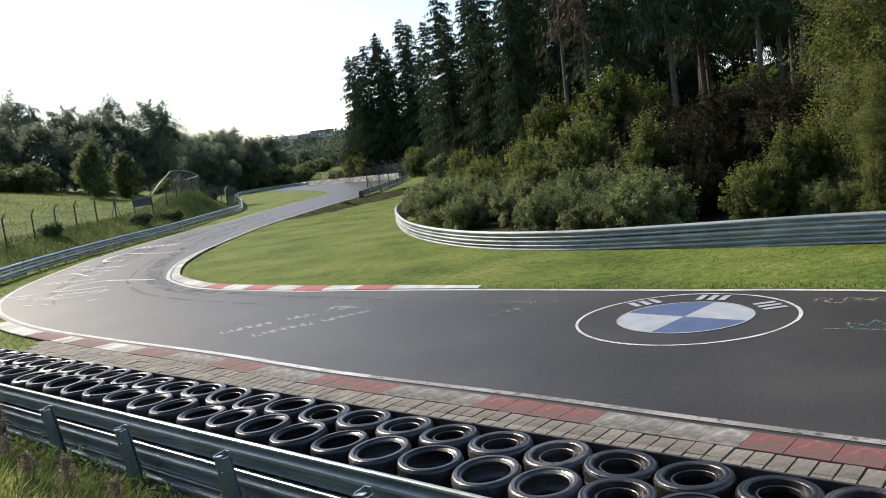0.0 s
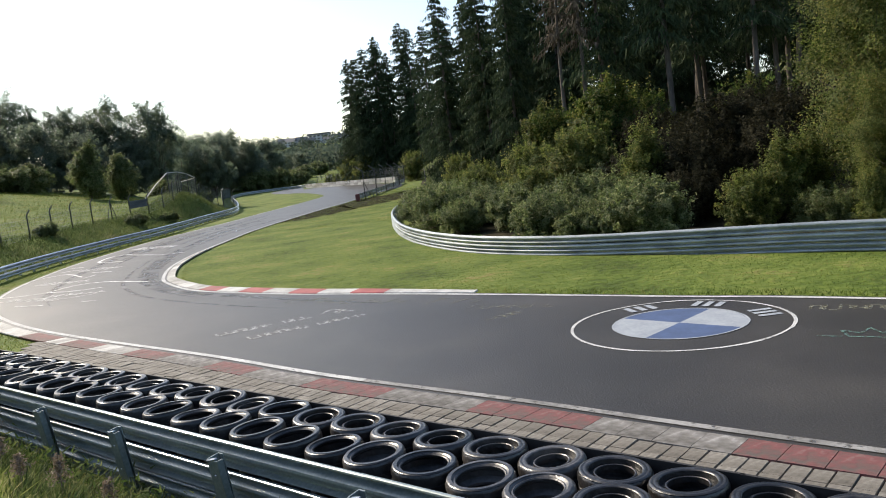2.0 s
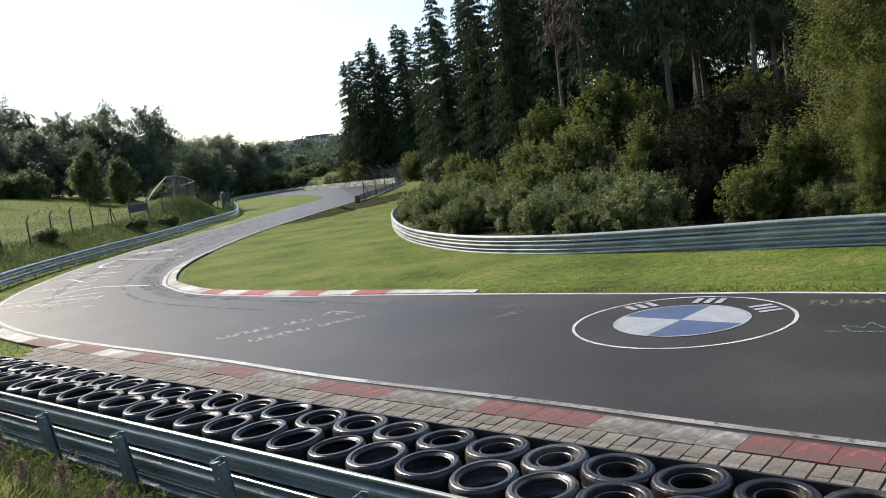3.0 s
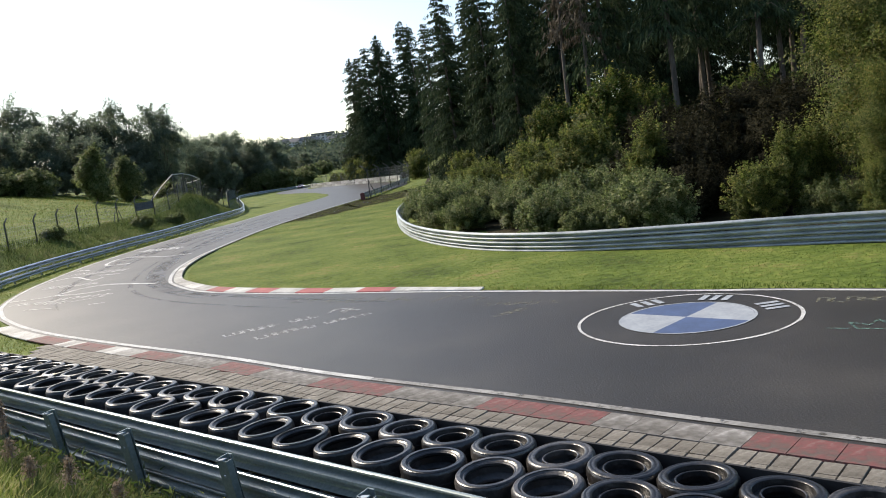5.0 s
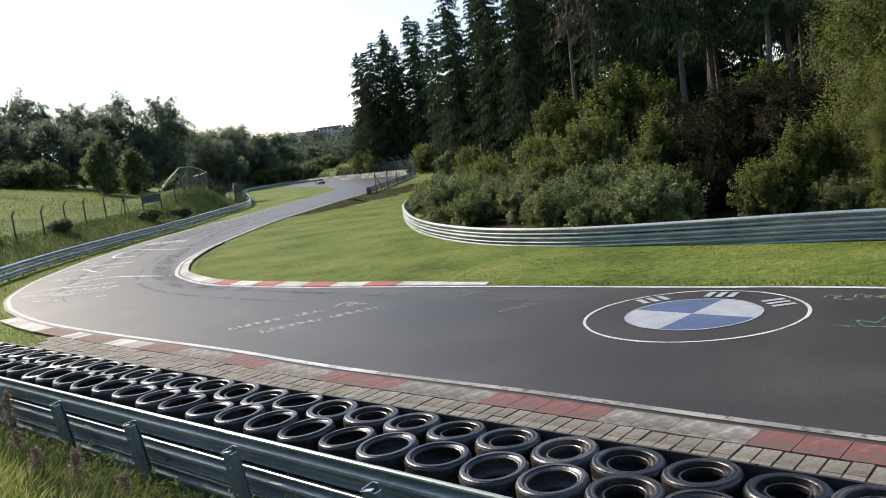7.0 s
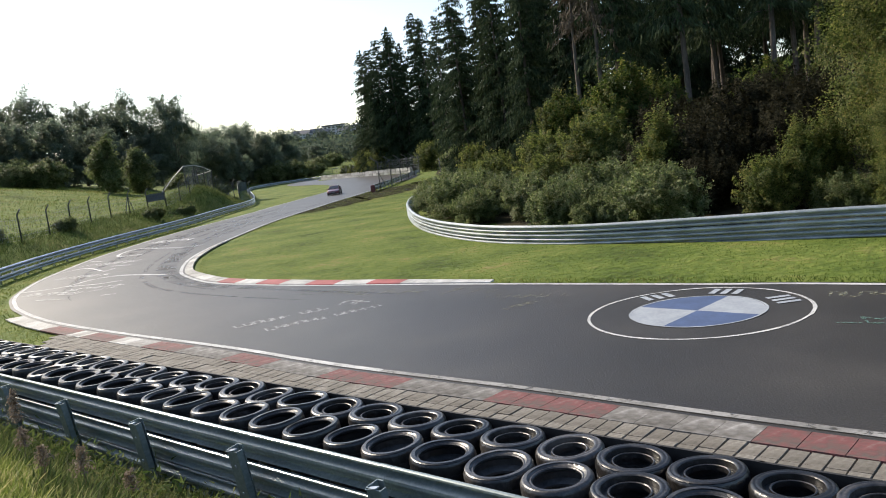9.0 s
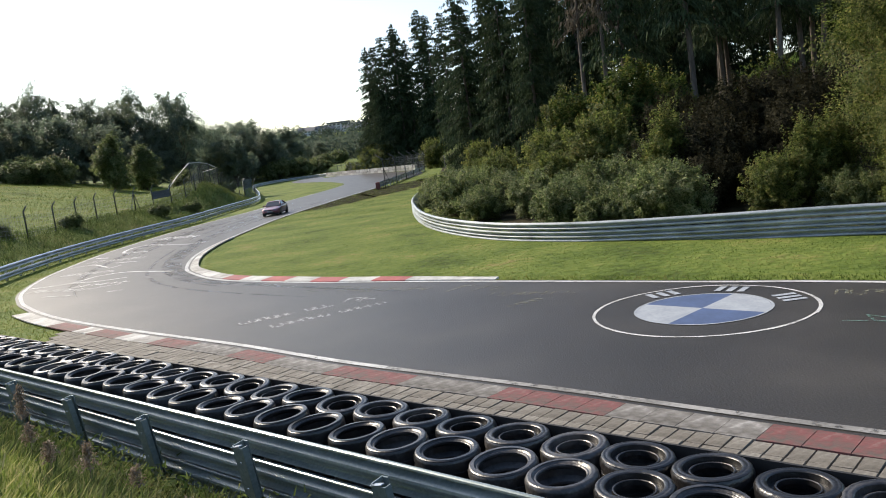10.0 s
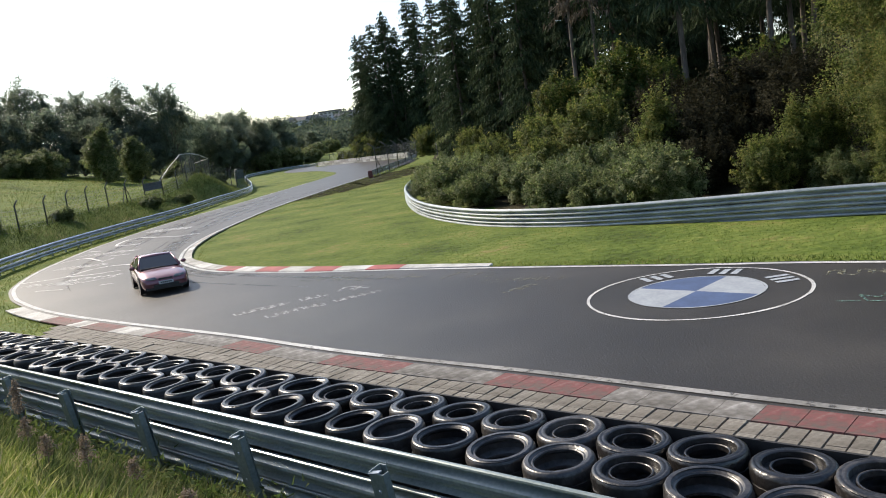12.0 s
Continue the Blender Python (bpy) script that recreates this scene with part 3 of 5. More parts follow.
def build_near_rail():
    """Barrier in front of the viewer: three weathered beams, posts with a cap strap on the viewer's side."""
    rail = thing("guard_rail", "weathered grey-green steel guard rail with three beams and slanting posts", "guard rail", "guard rails round the track")
    base = 0.02
    for z0 in (0.21, 0.54, 0.87):
        for k, a0 in enumerate(np.arange(-27.4, 6, 4.4)):
            p = np.array([ac(a, (4.68 if z0 > 0.8 else 4.65 if z0 > 0.5 else 4.665) + 0.004 * (k % 2)) for a in np.linspace(a0, a0 + 4.46, 3)])
            n = np.tile(CX, (3, 1))
            v, f = sweep(p, n, np.full(3, base + z0), W_BEAM)
            put("rail_beam", mesh("rail_beam", v, f, M["oldsteel"]), rail)
    for a in np.arange(-27.15, 6, 2.2):
        b = ac(a, 4.60)
        bm = bmesh.new()
        for sx, sy, px, py in ((0.014, 0.15, -0.095, -0.01), (0.19, 0.014, 0, -0.085), (0.08, 0.014, -0.055, 0.06), (0.014, 0.07, 0.088, -0.05)):
            box_bm(sx, sy, 1.45, pose(px, py, 0.40), 0.002, 1, bm)
        post = part("post", bm, M["oldsteel"], rail)
        post.matrix_basis = pose(b[0], b[1], base, 0, 0, math.degrees(math.atan2(AX[1], AX[0]))) @ pose(0, 0, 0, 7, 0, 0)
        strap = part("strap", box_bm(0.16, 0.05, 0.012, pose(-0.03, -0.07, 1.12, 0, -14, 0), 0.003), M["steel"], post, "bright bent steel strap")
        for zz in (0.62, 0.94):
            part("bolt", box_bm(0.03, 0.02, 0.03, pose(0.0, -0.088, zz), 0.006), M["steel"], post)


# ---------------- tyre wall ----------------
def tyre_mesh(name, R, r, w, lugs=True, rec=0.06, n=44):
    """A tyre lying flat: bulging side walls that sink to the bead, shoulder, grooved tread and hollow inside."""
    half = [(r + 0.05, 0.62), (r, 0.84 - rec), (r - 0.004, 0.93 - rec), (r + 0.006, 0.97 - rec), (r + 0.018, 0.965 - rec), (r + 0.026, 0.975 - rec * 0.7), (r + 0.05, 0.985), (r + 0.055, 0.995), (r + 0.07, 1.0), (R - 0.062, 1.0), (R - 0.058, 0.99), (R - 0.045, 0.99), (R - 0.04, 1.0),
            (R - 0.028, 0.99), (R - 0.016, 0.955), (R - 0.012, 0.93), (R - 0.002, 0.86), (R, 0.80), (R, 0.57), (R - 0.008, 0.56), (R - 0.008, 0.53)]
    if rec > 0.1:
        half = [(r + 0.06, 0.60), (r - 0.005, 0.66), (r - 0.005, 0.84), (r + 0.002, 0.86), (r + 0.012, 0.85), (r + 0.018, 0.74), (R - 0.10, 0.72), (R - 0.096, 0.96), (R - 0.09, 0.985), (R - 0.08, 1.0)] + half[9:]
    prof = half + [(d, 1 - h) for d, h in reversed(half)]
    prof = prof[::-1]
    k = len(prof)
    v, f = [], []
    for i in range(n):
        g = 2 * math.pi * i / n
        for d, h in prof:
            e = d - (0.011 if lugs and i % 2 and d > R - 0.014 else 0)
            v.append((e * math.cos(g), e * math.sin(g), h * w))
    for i in range(n):
        i2 = (i + 1) % n
        for j in range(k):
            j2 = (j + 1) % k
            f.append((i * k + j, i2 * k + j, i2 * k + j2, i * k + j2))
    me = mesh(name, v, f, M["rubber"], True)
    me.set_sharp_from_angle(angle=radians(38))
    return me


def build_tyre_wall():
    kinds = [tyre_mesh("tyre", 0.325, 0.228, 0.24), tyre_mesh("tyre", 0.318, 0.222, 0.225), tyre_mesh("tyre", 0.33, 0.236, 0.25), tyre_mesh("tyre", 0.318, 0.215, 0.235, False)]
    deep = [tyre_mesh("tyre", 0.325, 0.165, 0.24, True, 0.17), tyre_mesh("tyre", 0.322, 0.158, 0.235, False, 0.2), tyre_mesh("tyre", 0.328, 0.172, 0.245, True, 0.18)]
    plain = [tyre_mesh("tyre", 0.32, 0.21, 0.238, False, 0.06, 14)]
    rng = random.Random(11)
    low_v, low_f = [], []
    for row, c in enumerate((5.80, 5.22)):
        for k in range(41):
            a = (-25.25 if row else -25.5) + k * 0.6515
            z = 0.0
            tilt = (rng.uniform(-3, 3), rng.uniform(-3, 3))
            for lev in range(5):
                me = rng.choice(plain if lev < 3 else deep if rng.random() < (0.06 if row else 0.85) else kinds)
                b = ac(a + rng.uniform(-0.018, 0.018), c + rng.uniform(-0.02, 0.02))
                h = max(p.co.z for p in me.vertices)
                if lev < 2:
                    m = pose(b[0], b[1], z - 0.02)
                    o = len(low_v)
                    low_v += [tuple(m @ p.co) for p in me.vertices]
                    low_f += [tuple(i + o for i in pl.vertices) for pl in me.polygons]
                    z += h * 0.985 + 0.004
                    continue
                ob = put("tyre", me, None, pose(b[0], b[1], z - 0.02, tilt[0] if lev == 4 else 0, tilt[1] if lev == 4 else 0, rng.uniform(0, 360)))
                tagged(ob, "used black car tyre stacked in a tyre wall", "tyre", "tyres of the tyre wall")
                z += h * 0.985 + 0.004
    low = put("tyre_layers", mesh("tyre_layers", low_v, low_f, M["rubber"], True))
    tagged(low, "lowest layers of black tyres under the tyre wall", "tyres", kind="stuff")
    belt = thing("rubber_belt", "black rubber conveyor belt strapped before the tyre wall", "belt")
    for k, a0 in enumerate(np.arange(-25.6, 2.4, 2.9)):
        p = np.array([ac(a, 6.17 + 0.006 * (k % 2)) for a in np.linspace(a0, min(a0 + 2.94, 2.6), 4)])
        v, f = sweep(p, np.tile(CX, (4, 1)), np.full(4, 0.03), [(0.0, 0.0), (0.006, 0.55), (0.0, 1.12)], 0.03)
        put("belt_section", mesh("belt_section", v, f, M["belt"]), belt)


build_ground()
build_forest_floor()
build_road()
build_shaded_dirt()
build_near_kerb()
build_inner_kerb()
guard_rail(RAIL_LEFT[5:], -1, (0.16, 0.58), M["steel"], "galvanised steel guard rail with two beams along the grass verge", 4, 2)
guard_rail(RAIL_RIGHT, 1, (-0.208, 0.098, 0.42), M["whitesteel"], "pale sunlit steel guard rail bending round the wood", 4, 2, lift=lambda p: 0.20 * float(ease(p[0], 3, 13)))
build_near_rail()
build_tyre_wall()


# ---------------- plants ----------------
def leaves(cent, u, w):
    """Pointed leaves (triangles) from centres and two half axes."""
    n = len(cent)
    v = np.empty((n, 3, 3))
    v[:, 0], v[:, 1], v[:, 2] = cent - u * 0.8 + w, cent + u * 1.1, cent - u * 0.8 - w
    return v.reshape(-1, 3), np.arange(n * 3).reshape(-1, 3)


def cloud_mesh(name, v, f, mat):
    me = bpy.data.meshes.new(name)
    n, k = f.shape
    me.vertices.add(len(v))
    me.vertices.foreach_set("co", np.ascontiguousarray(v, dtype=np.float32).ravel())
    me.loops.add(n * k)
    me.loops.foreach_set("vertex_index", np.ascontiguousarray(f, dtype=np.int32).ravel())
    me.polygons.add(n)
    me.polygons.foreach_set("loop_start", np.arange(0, n * k, k, dtype=np.int32))
    me.materials.append(mat)
    me.update(calc_edges=True)
    me.validate()
    return me


def unit(a):
    return a / (np.linalg.norm(a, axis=-1, keepdims=True) + 1e-9)


def spruce(seed, H, spread, bare, label, mat="needle", density=1.0):
    """Tall spruce: tapered trunk, whorls of drooping boughs hung with needle sprays; bare: share of the trunk without boughs."""
    rng = np.random.default_rng(seed)
    tree = thing("spruce_tree", label, "tree", "spruces of the wood")
    lean = rng.uniform(-0.02, 0.02, 2)
    zs = np.linspace(-0.6, H, 9)
    path = [(lean[0] * z + 0.05 * math.sin(z * 0.4), lean[1] * z, z) for z in zs]
    v, f = tube(path, [max(0.02, 0.0095 * H * (1 - z / H) ** 0.8 + 0.015) if z > 0 else 0.0125 * H for z in zs], 8)
    C, U, W = [], [], []
    bv, bf = [], []
    z = bare * H
    while z < H - 0.3:
        k = (z - bare * H) / (H * (1 - bare))
        L = spread * (1 - k) ** 0.54 * rng.uniform(0.8, 1.15) + 0.25
        nb = rng.integers(5, 8)
        for b in range(nb):
            if rng.random() < 0.03:
                continue
            g = rng.uniform(0, 2 * math.pi)
            l = L * rng.uniform(0.6, 1.12)
            ns = max(6, int(l * 21 * density))
            s = np.sort(rng.uniform(0.12, 1.0, ns))
            droop = 0.28 + 0.25 * (1 - k)
            x = s * l
            zz = z + 0.18 * x - droop * x * x / max(l, 0.6) + rng.normal(0, 0.06, ns)
            side_ = rng.normal(0, 0.12 * l * s, ns)
            d = np.array((math.cos(g), math.sin(g)))
            e = np.array((-d[1], d[0]))
            cx = d[0] * x + e[0] * side_ + lean[0] * z
            cy = d[1] * x + e[1] * side_ + lean[1] * z
            C.append(np.stack([cx, cy, zz - 0.12], 1))
            u = np.stack([d[0] * 0.4 + e[0] * rng.normal(0, 0.5, ns), d[1] * 0.4 + e[1] * rng.normal(0, 0.5, ns), -rng.uniform(0.5, 1.5, ns)], 1)
            u = unit(u) * rng.uniform(0.20, 0.46, (ns, 1)) * (0.6 + 0.5 * (1 - k))
            w = unit(np.cross(u, rng.normal(0, 1, (ns, 3)))) * rng.uniform(0.035, 0.085, (ns, 1))
            U.append(u)
            W.append(w)
            if b % 5 == 0 and l > 0.9:
                q = [(lean[0] * z, lean[1] * z, z), (d[0] * l * 0.5, d[1] * l * 0.5, z + 0.09 * l - droop * 0.25 * l), (d[0] * l, d[1] * l, z + 0.18 * l - droop * l)]
                a, c = tube(q, (0.035, 0.025, 0.008), 4)
                bv, bf = join((bv, bf), (a, c))
        z += rng.uniform(0.32, 0.55)
    put("trunk", mesh("trunk", *join((v, f), (bv, bf)), M["bark"], True), tree)
    v, f = leaves(np.vstack(C), np.vstack(U), np.vstack(W))
    put("crown", cloud_mesh("crown", v, f, M[mat]), tree)
    return tree


def broadleaf(name, seed, H, rx, ry, low, leaf, mat, label, clumps=60, per=150, trunk=0.12, group="", cat="tree", shape=1.0, shoots=0, rise=0.45):
    """Broad-leaved tree or bush: forked trunk, limbs to leaf clumps set unevenly through the crown, gaps between them."""
    rng = np.random.default_rng(seed)
    tree = thing(name, label, cat, group)
    n, per = clumps * 2, per // 2
    d = unit(rng.normal(0, 1, (n, 3)))
    rad = rng.uniform(0.30, 1.0, n) ** 0.5
    cz = low + (H - low) / 2
    wob = 1 + 0.22 * np.sin(3 * d[:, 0] + seed) * np.cos(4 * d[:, 2] + seed * 0.7)
    cen = np.stack([d[:, 0] * rad * rx * wob, d[:, 1] * rad * ry * wob, cz + d[:, 2] * rad * (H - low) / 2 * wob], 1)
    taper = 1 - (1 - shape) * np.clip((cen[:, 2] - low) / (H - low), 0, 1)
    cen[:, :2] *= taper[:, None]
    cen += rng.normal(0, 1, cen.shape) * np.array((rx, ry, (H - low) / 2)) * (0.10 if rise > 0 else 0.04)
    cen[:, 2] = np.maximum(cen[:, 2], 0.12)
    parts = []
    fork = max(0.25, low * 0.8 + 0.15 * H)
    parts.append(tube([(0, 0, -0.4), (0.04 * H * 0.3, 0.02, fork * 0.5), (0.0, 0.03 * H * 0.3, fork)], (trunk * 1.25, trunk, trunk * 0.8), 7))
    for c in cen[rng.choice(n, min(n, 22), replace=False)]:
        mid = np.array((0, 0, fork)) * 0.45 + c * 0.55 + rng.normal(0, 0.06 * H, 3) * (0.5, 0.5, 0.3)
        parts.append(tube([(0, 0, fork * rng.uniform(0.5, 1.0)), mid, c], (trunk * 0.45, trunk * 0.25, trunk * 0.06), 5))
    put("trunk", mesh("trunk", *join(*parts), M["bark"], True), tree)
    # each clump is a spray of leaves that reaches outwards and up, its leaves turned much the same way
    size = (rx + ry + (H - low) / 2) / 3
    out = unit((cen - np.array((0, 0, cz))) / np.array((rx, ry, (H - low) / 2)))
    reach = unit(out * 0.8 + np.array((0, 0, rise)) + rng.normal(0, 0.45, (n, 3)))
    face = unit(out * 0.6 + np.array((0, 0, 0.7)) + rng.normal(0, 0.38, (n, 3)))
    ln = size * rng.uniform(0.22, 0.50, n) * (1.0 if rise > 0 else 1.15)
    t = rng.uniform(-0.6, 0.6, (n, per, 1))
    thick = ln[:, None, None] * 0.26 * (1.15 - t)
    C = (cen[:, None] + reach[:, None] * t * ln[:, None, None] + np.clip(rng.normal(0, 0.62, (n, per, 3)), -1.1, 1.1) * thick).reshape(-1, 3)
    out = np.repeat(face, per, axis=0)
    for _ in range(shoots):
        q = rng.uniform(-0.75, 0.75, 2) * (rx, ry)
        t = rng.uniform(0.35, 1.0, (46, 1))
        top = H * (1.02 - 0.35 * (q[0] / rx) ** 2 - 0.35 * (q[1] / ry) ** 2) * rng.uniform(0.95, 1.25)
        C = np.vstack([C, np.hstack([q * (0.6 + 0.5 * t), top * t]) + rng.normal(0, 0.055, (46, 3))])
        out = np.vstack([out, rng.normal(0, 0.5, (46, 3)) + (-0.2, 0, 0.5)])
    C[:, 2] = np.maximum(C[:, 2], 0.03)
    m = len(C)
    up = unit(out + rng.normal(0, 0.34, (m, 3)))
    u = unit(np.cross(up, rng.normal(0, 1, (m, 3))))
    w = np.cross(up, u)
    s = leaf * rng.uniform(0.6, 1.35, (m, 1))
    v, f = leaves(C, u * s, w * s * 0.62)
    put("crown", cloud_mesh("crown", v, f, M[mat]), tree)
    return tree


def stand(ob, x, y, s=1.0, turn=0.0, sink=0.0, dz=None):
    """Set a plant on the ground."""
    z = ground_z(x, y) - sink if dz is None else dz
    ob.matrix_basis = pose(x, y, z, 0, 0, turn) @ Matrix.Scale(s, 4)
    return ob


def again(ob, x, y, s=1.0, turn=0.0, stretch=1.0):
    return copy_thing_scaled(ob, pose(x, y, ground_z(x, y) - 0.05, 0, 0, turn) @ Matrix.Diagonal((s, s, s * stretch, 1)))


def copy_thing_scaled(ob, m):
    got = copy_thing(ob, m)
    got.matrix_basis = m
    return got


def build_wood():
    rng = random.Random(21)
    a = spruce(1, 26, 5.0, 0.03, "tall dark green spruce with drooping boughs down to the ground")
    b = spruce(2, 27, 4.3, 0.05, "tall slim dark green spruce at the edge of the wood")
    c = spruce(3, 25, 3.2, 0.36, "tall spruce with a bare brown trunk below", density=0.6)
    d = spruce(4, 24, 2.0, 0.5, "half-dead spruce with bare trunk and dry brown twigs", "deadneedle", 0.28)
    stand(a, 2.9, 108, 1.0, 20)
    stand(b, -5.0, 200, 1.42, 80)
    stand(c, 24, 70, 1.0, 0)
    stand(d, 11.2, 66, 0.95, 0)
    for x, y, s, k in ((-15.2, 204, 1.34, a), (-19.6, 210, 1.2, b), (-17.8, 206, 1.26, a), (-11.6, 202, 1.32, b), (-2.3, 197, 1.42, a), (-9.0, 202, 1.22, b), (6.4, 112, 0.93, b), (7.8, 100, 0.98, a), (11.5, 96, 1.02, b),
                       (12.5, 108, 1.1, a), (15.4, 92, 1.06, b), (17.5, 101, 1.1, a), (9.6, 88, 0.9, b), (-11, 214, 1.35, a), (1.0, 180, 1.28, b), (3.5, 132, 1.04, a)):
        again(k, x, y, s * rng.uniform(0.97, 1.03), rng.uniform(0, 360))
    # the depth of the wood, with bare trunks in its shade
    for i in range(38):
        x = rng.uniform(14, 60)
        y = rng.uniform(66, 112) - 0.25 * (x - 14)
        again(rng.choice((c, c, c, d if i % 9 == 0 else c, b)), x, y, rng.uniform(0.95, 1.25), rng.uniform(0, 360))
    for x, y in ((14.6, 65), (19.0, 62), (24.5, 59), (29, 62), (34, 57), (38.5, 52), (44, 50), (17, 71), (31, 68), (40, 60)):
        again(c, x, y, rng.uniform(0.95, 1.15), rng.uniform(0, 360))
    again(d, 12.9, 64, 0.93, 140)
    for i in range(14):
        x = rng.uniform(8, 50)
        y = rng.uniform(106, 150)
        again(rng.choice((a, b)), x, y, rng.uniform(0.9, 1.2), rng.uniform(0, 360))


def build_bushes():
    rng = random.Random(8)
    grp = "bushes behind the guard rail"
    wl = broadleaf("bush", 31, 2.3, 2.2, 1.8, 0.1, 0.055, "leafpale", "dense pale green willow bush behind the guard rail", 90, 300, 0.05, grp, "bush", 0.8, 70)
    stand(wl, 1.4, 47.5, 1.0, 0)
    w2 = broadleaf("bush", 32, 2.2, 2.0, 1.6, 0.1, 0.052, "leafpale", "leafy pale green bush with upright shoots", 90, 300, 0.05, grp, "bush", 0.75, 90)
    stand(w2, 6.3, 36.6, 1.0, 0)
    w3 = broadleaf("bush", 33, 4.6, 2.6, 2.4, 0.2, 0.078, "leafolive", "yellowish green autumn shrub at the edge of the wood", 120, 230, 0.08, grp, "bush", 0.7, 60)
    stand(w3, 6.2, 52, 0.82, 0)
    w4 = broadleaf("bush", 34, 4.5, 2.8, 2.4, 0.3, 0.085, "shadebrown", "brownish bare-twigged shrub darkened for the wood's shade", 90, 200, 0.06, grp, "bush", 0.9, 40)
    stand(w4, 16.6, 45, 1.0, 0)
    w5 = broadleaf("tree", 35, 7.2, 3.2, 3.0, 0.8, 0.095, "leaf", "rounded green broad-leaved tree at the edge of the wood", 130, 360, 0.14, "broad-leaved trees", "tree", 0.7, 40)
    stand(w5, 11.8, 54, 0.92, 0)
    for k, x, y, s in ((wl, -0.9, 56, 0.95), (w2, 3.9, 40.2, 0.95), (w2, 8.9, 34.2, 0.95), (wl, 8.0, 37.0, 0.9), (wl, 3.4, 44.5, 0.9), 
                       (w2, 5.6, 31.2, 0.6), (w2, 7.8, 30.2, 1.0), (w2, 1.2, 41.5, 0.8), (wl, 0.2, 45.5, 1.1), (w2, -1.4, 52, 0.7), (w2, 7.0, 32.6, 0.85), (wl, 1.2, 62, 0.9), (wl, -0.2, 70, 0.8), (w2, 1.5, 78, 0.8),
                       (w3, 3.6, 62, 0.7), (w3, 8.6, 47, 0.9), (w3, 1.8, 68, 0.55), (w3, 9.5, 60, 1.1), (w3, 3.0, 55, 0.6), (w3, 5.5, 46, 0.6),
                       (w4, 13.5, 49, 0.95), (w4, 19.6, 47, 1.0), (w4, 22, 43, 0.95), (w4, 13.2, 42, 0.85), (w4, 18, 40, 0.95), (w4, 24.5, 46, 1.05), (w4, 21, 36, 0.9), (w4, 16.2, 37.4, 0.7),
                       # small w4 copies are added as dark fill for the wood's shaded hollow
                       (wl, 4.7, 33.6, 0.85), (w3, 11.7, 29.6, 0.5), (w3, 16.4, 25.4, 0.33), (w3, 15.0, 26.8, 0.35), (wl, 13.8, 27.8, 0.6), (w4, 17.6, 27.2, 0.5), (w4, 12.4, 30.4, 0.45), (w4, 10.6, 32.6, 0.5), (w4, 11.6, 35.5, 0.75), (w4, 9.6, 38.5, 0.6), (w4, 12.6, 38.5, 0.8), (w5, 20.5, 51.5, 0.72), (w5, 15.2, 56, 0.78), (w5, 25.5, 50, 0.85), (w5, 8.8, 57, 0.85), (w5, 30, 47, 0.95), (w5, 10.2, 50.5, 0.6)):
        again(k, x, y, s * rng.uniform(0.95, 1.05), rng.uniform(0, 360))
    t1 = broadleaf("tree", 41, 12.0, 3.4, 3.2, 0.9, 0.050, "leafolive", "tall sunlit birch thick with olive green leaves", 210, 640, 0.13, "broad-leaved trees", "tree", 0.66, 30)
    stand(t1, 17.3, 29.4, 1.0, 0)
    t2 = broadleaf("tree", 42, 5.4, 2.0, 1.9, 0.15, 0.065, "leafolive", "young larch with feathery green boughs", 120, 200, 0.07, "broad-leaved trees", "tree", 0.22, 20)
    stand(t2, 14.2, 30.2, 0.6, 0)
    for k, x, y, s in ((t1, 21.8, 35.5, 0.95), (t2, 16.0, 28.3, 0.62), (t2, 9.6, 36.0, 0.78), (t2, 13.0, 29.6, 0.6), (t1, 16.1, 27.0, 0.5), (t2, 14.2, 25.6, 0.4), (t2, 18.6, 33.0, 1.0)):
        again(k, x, y, s, rng.uniform(0, 360))
    # bushes by the far fence
    for k, x, y, s in ((w3, -27.0, 226, 0.75), (w3, -23.2, 219, 0.75), (w3, -20.0, 212, 0.8), (w3, -30.4, 234, 0.75), (w3, -25.0, 233, 0.9), (w3, -22, 224, 0.8), (wl, 1.5, 120, 1.6), (w3, -17, 203, 1.6), (w3, -21, 208, 1.5), (w3, -3.8, 168, 1.3), (w3, 3.2, 96, 0.9), (wl, 4.5, 86, 1.0)):
        again(k, x, y, s, rng.uniform(0, 360))


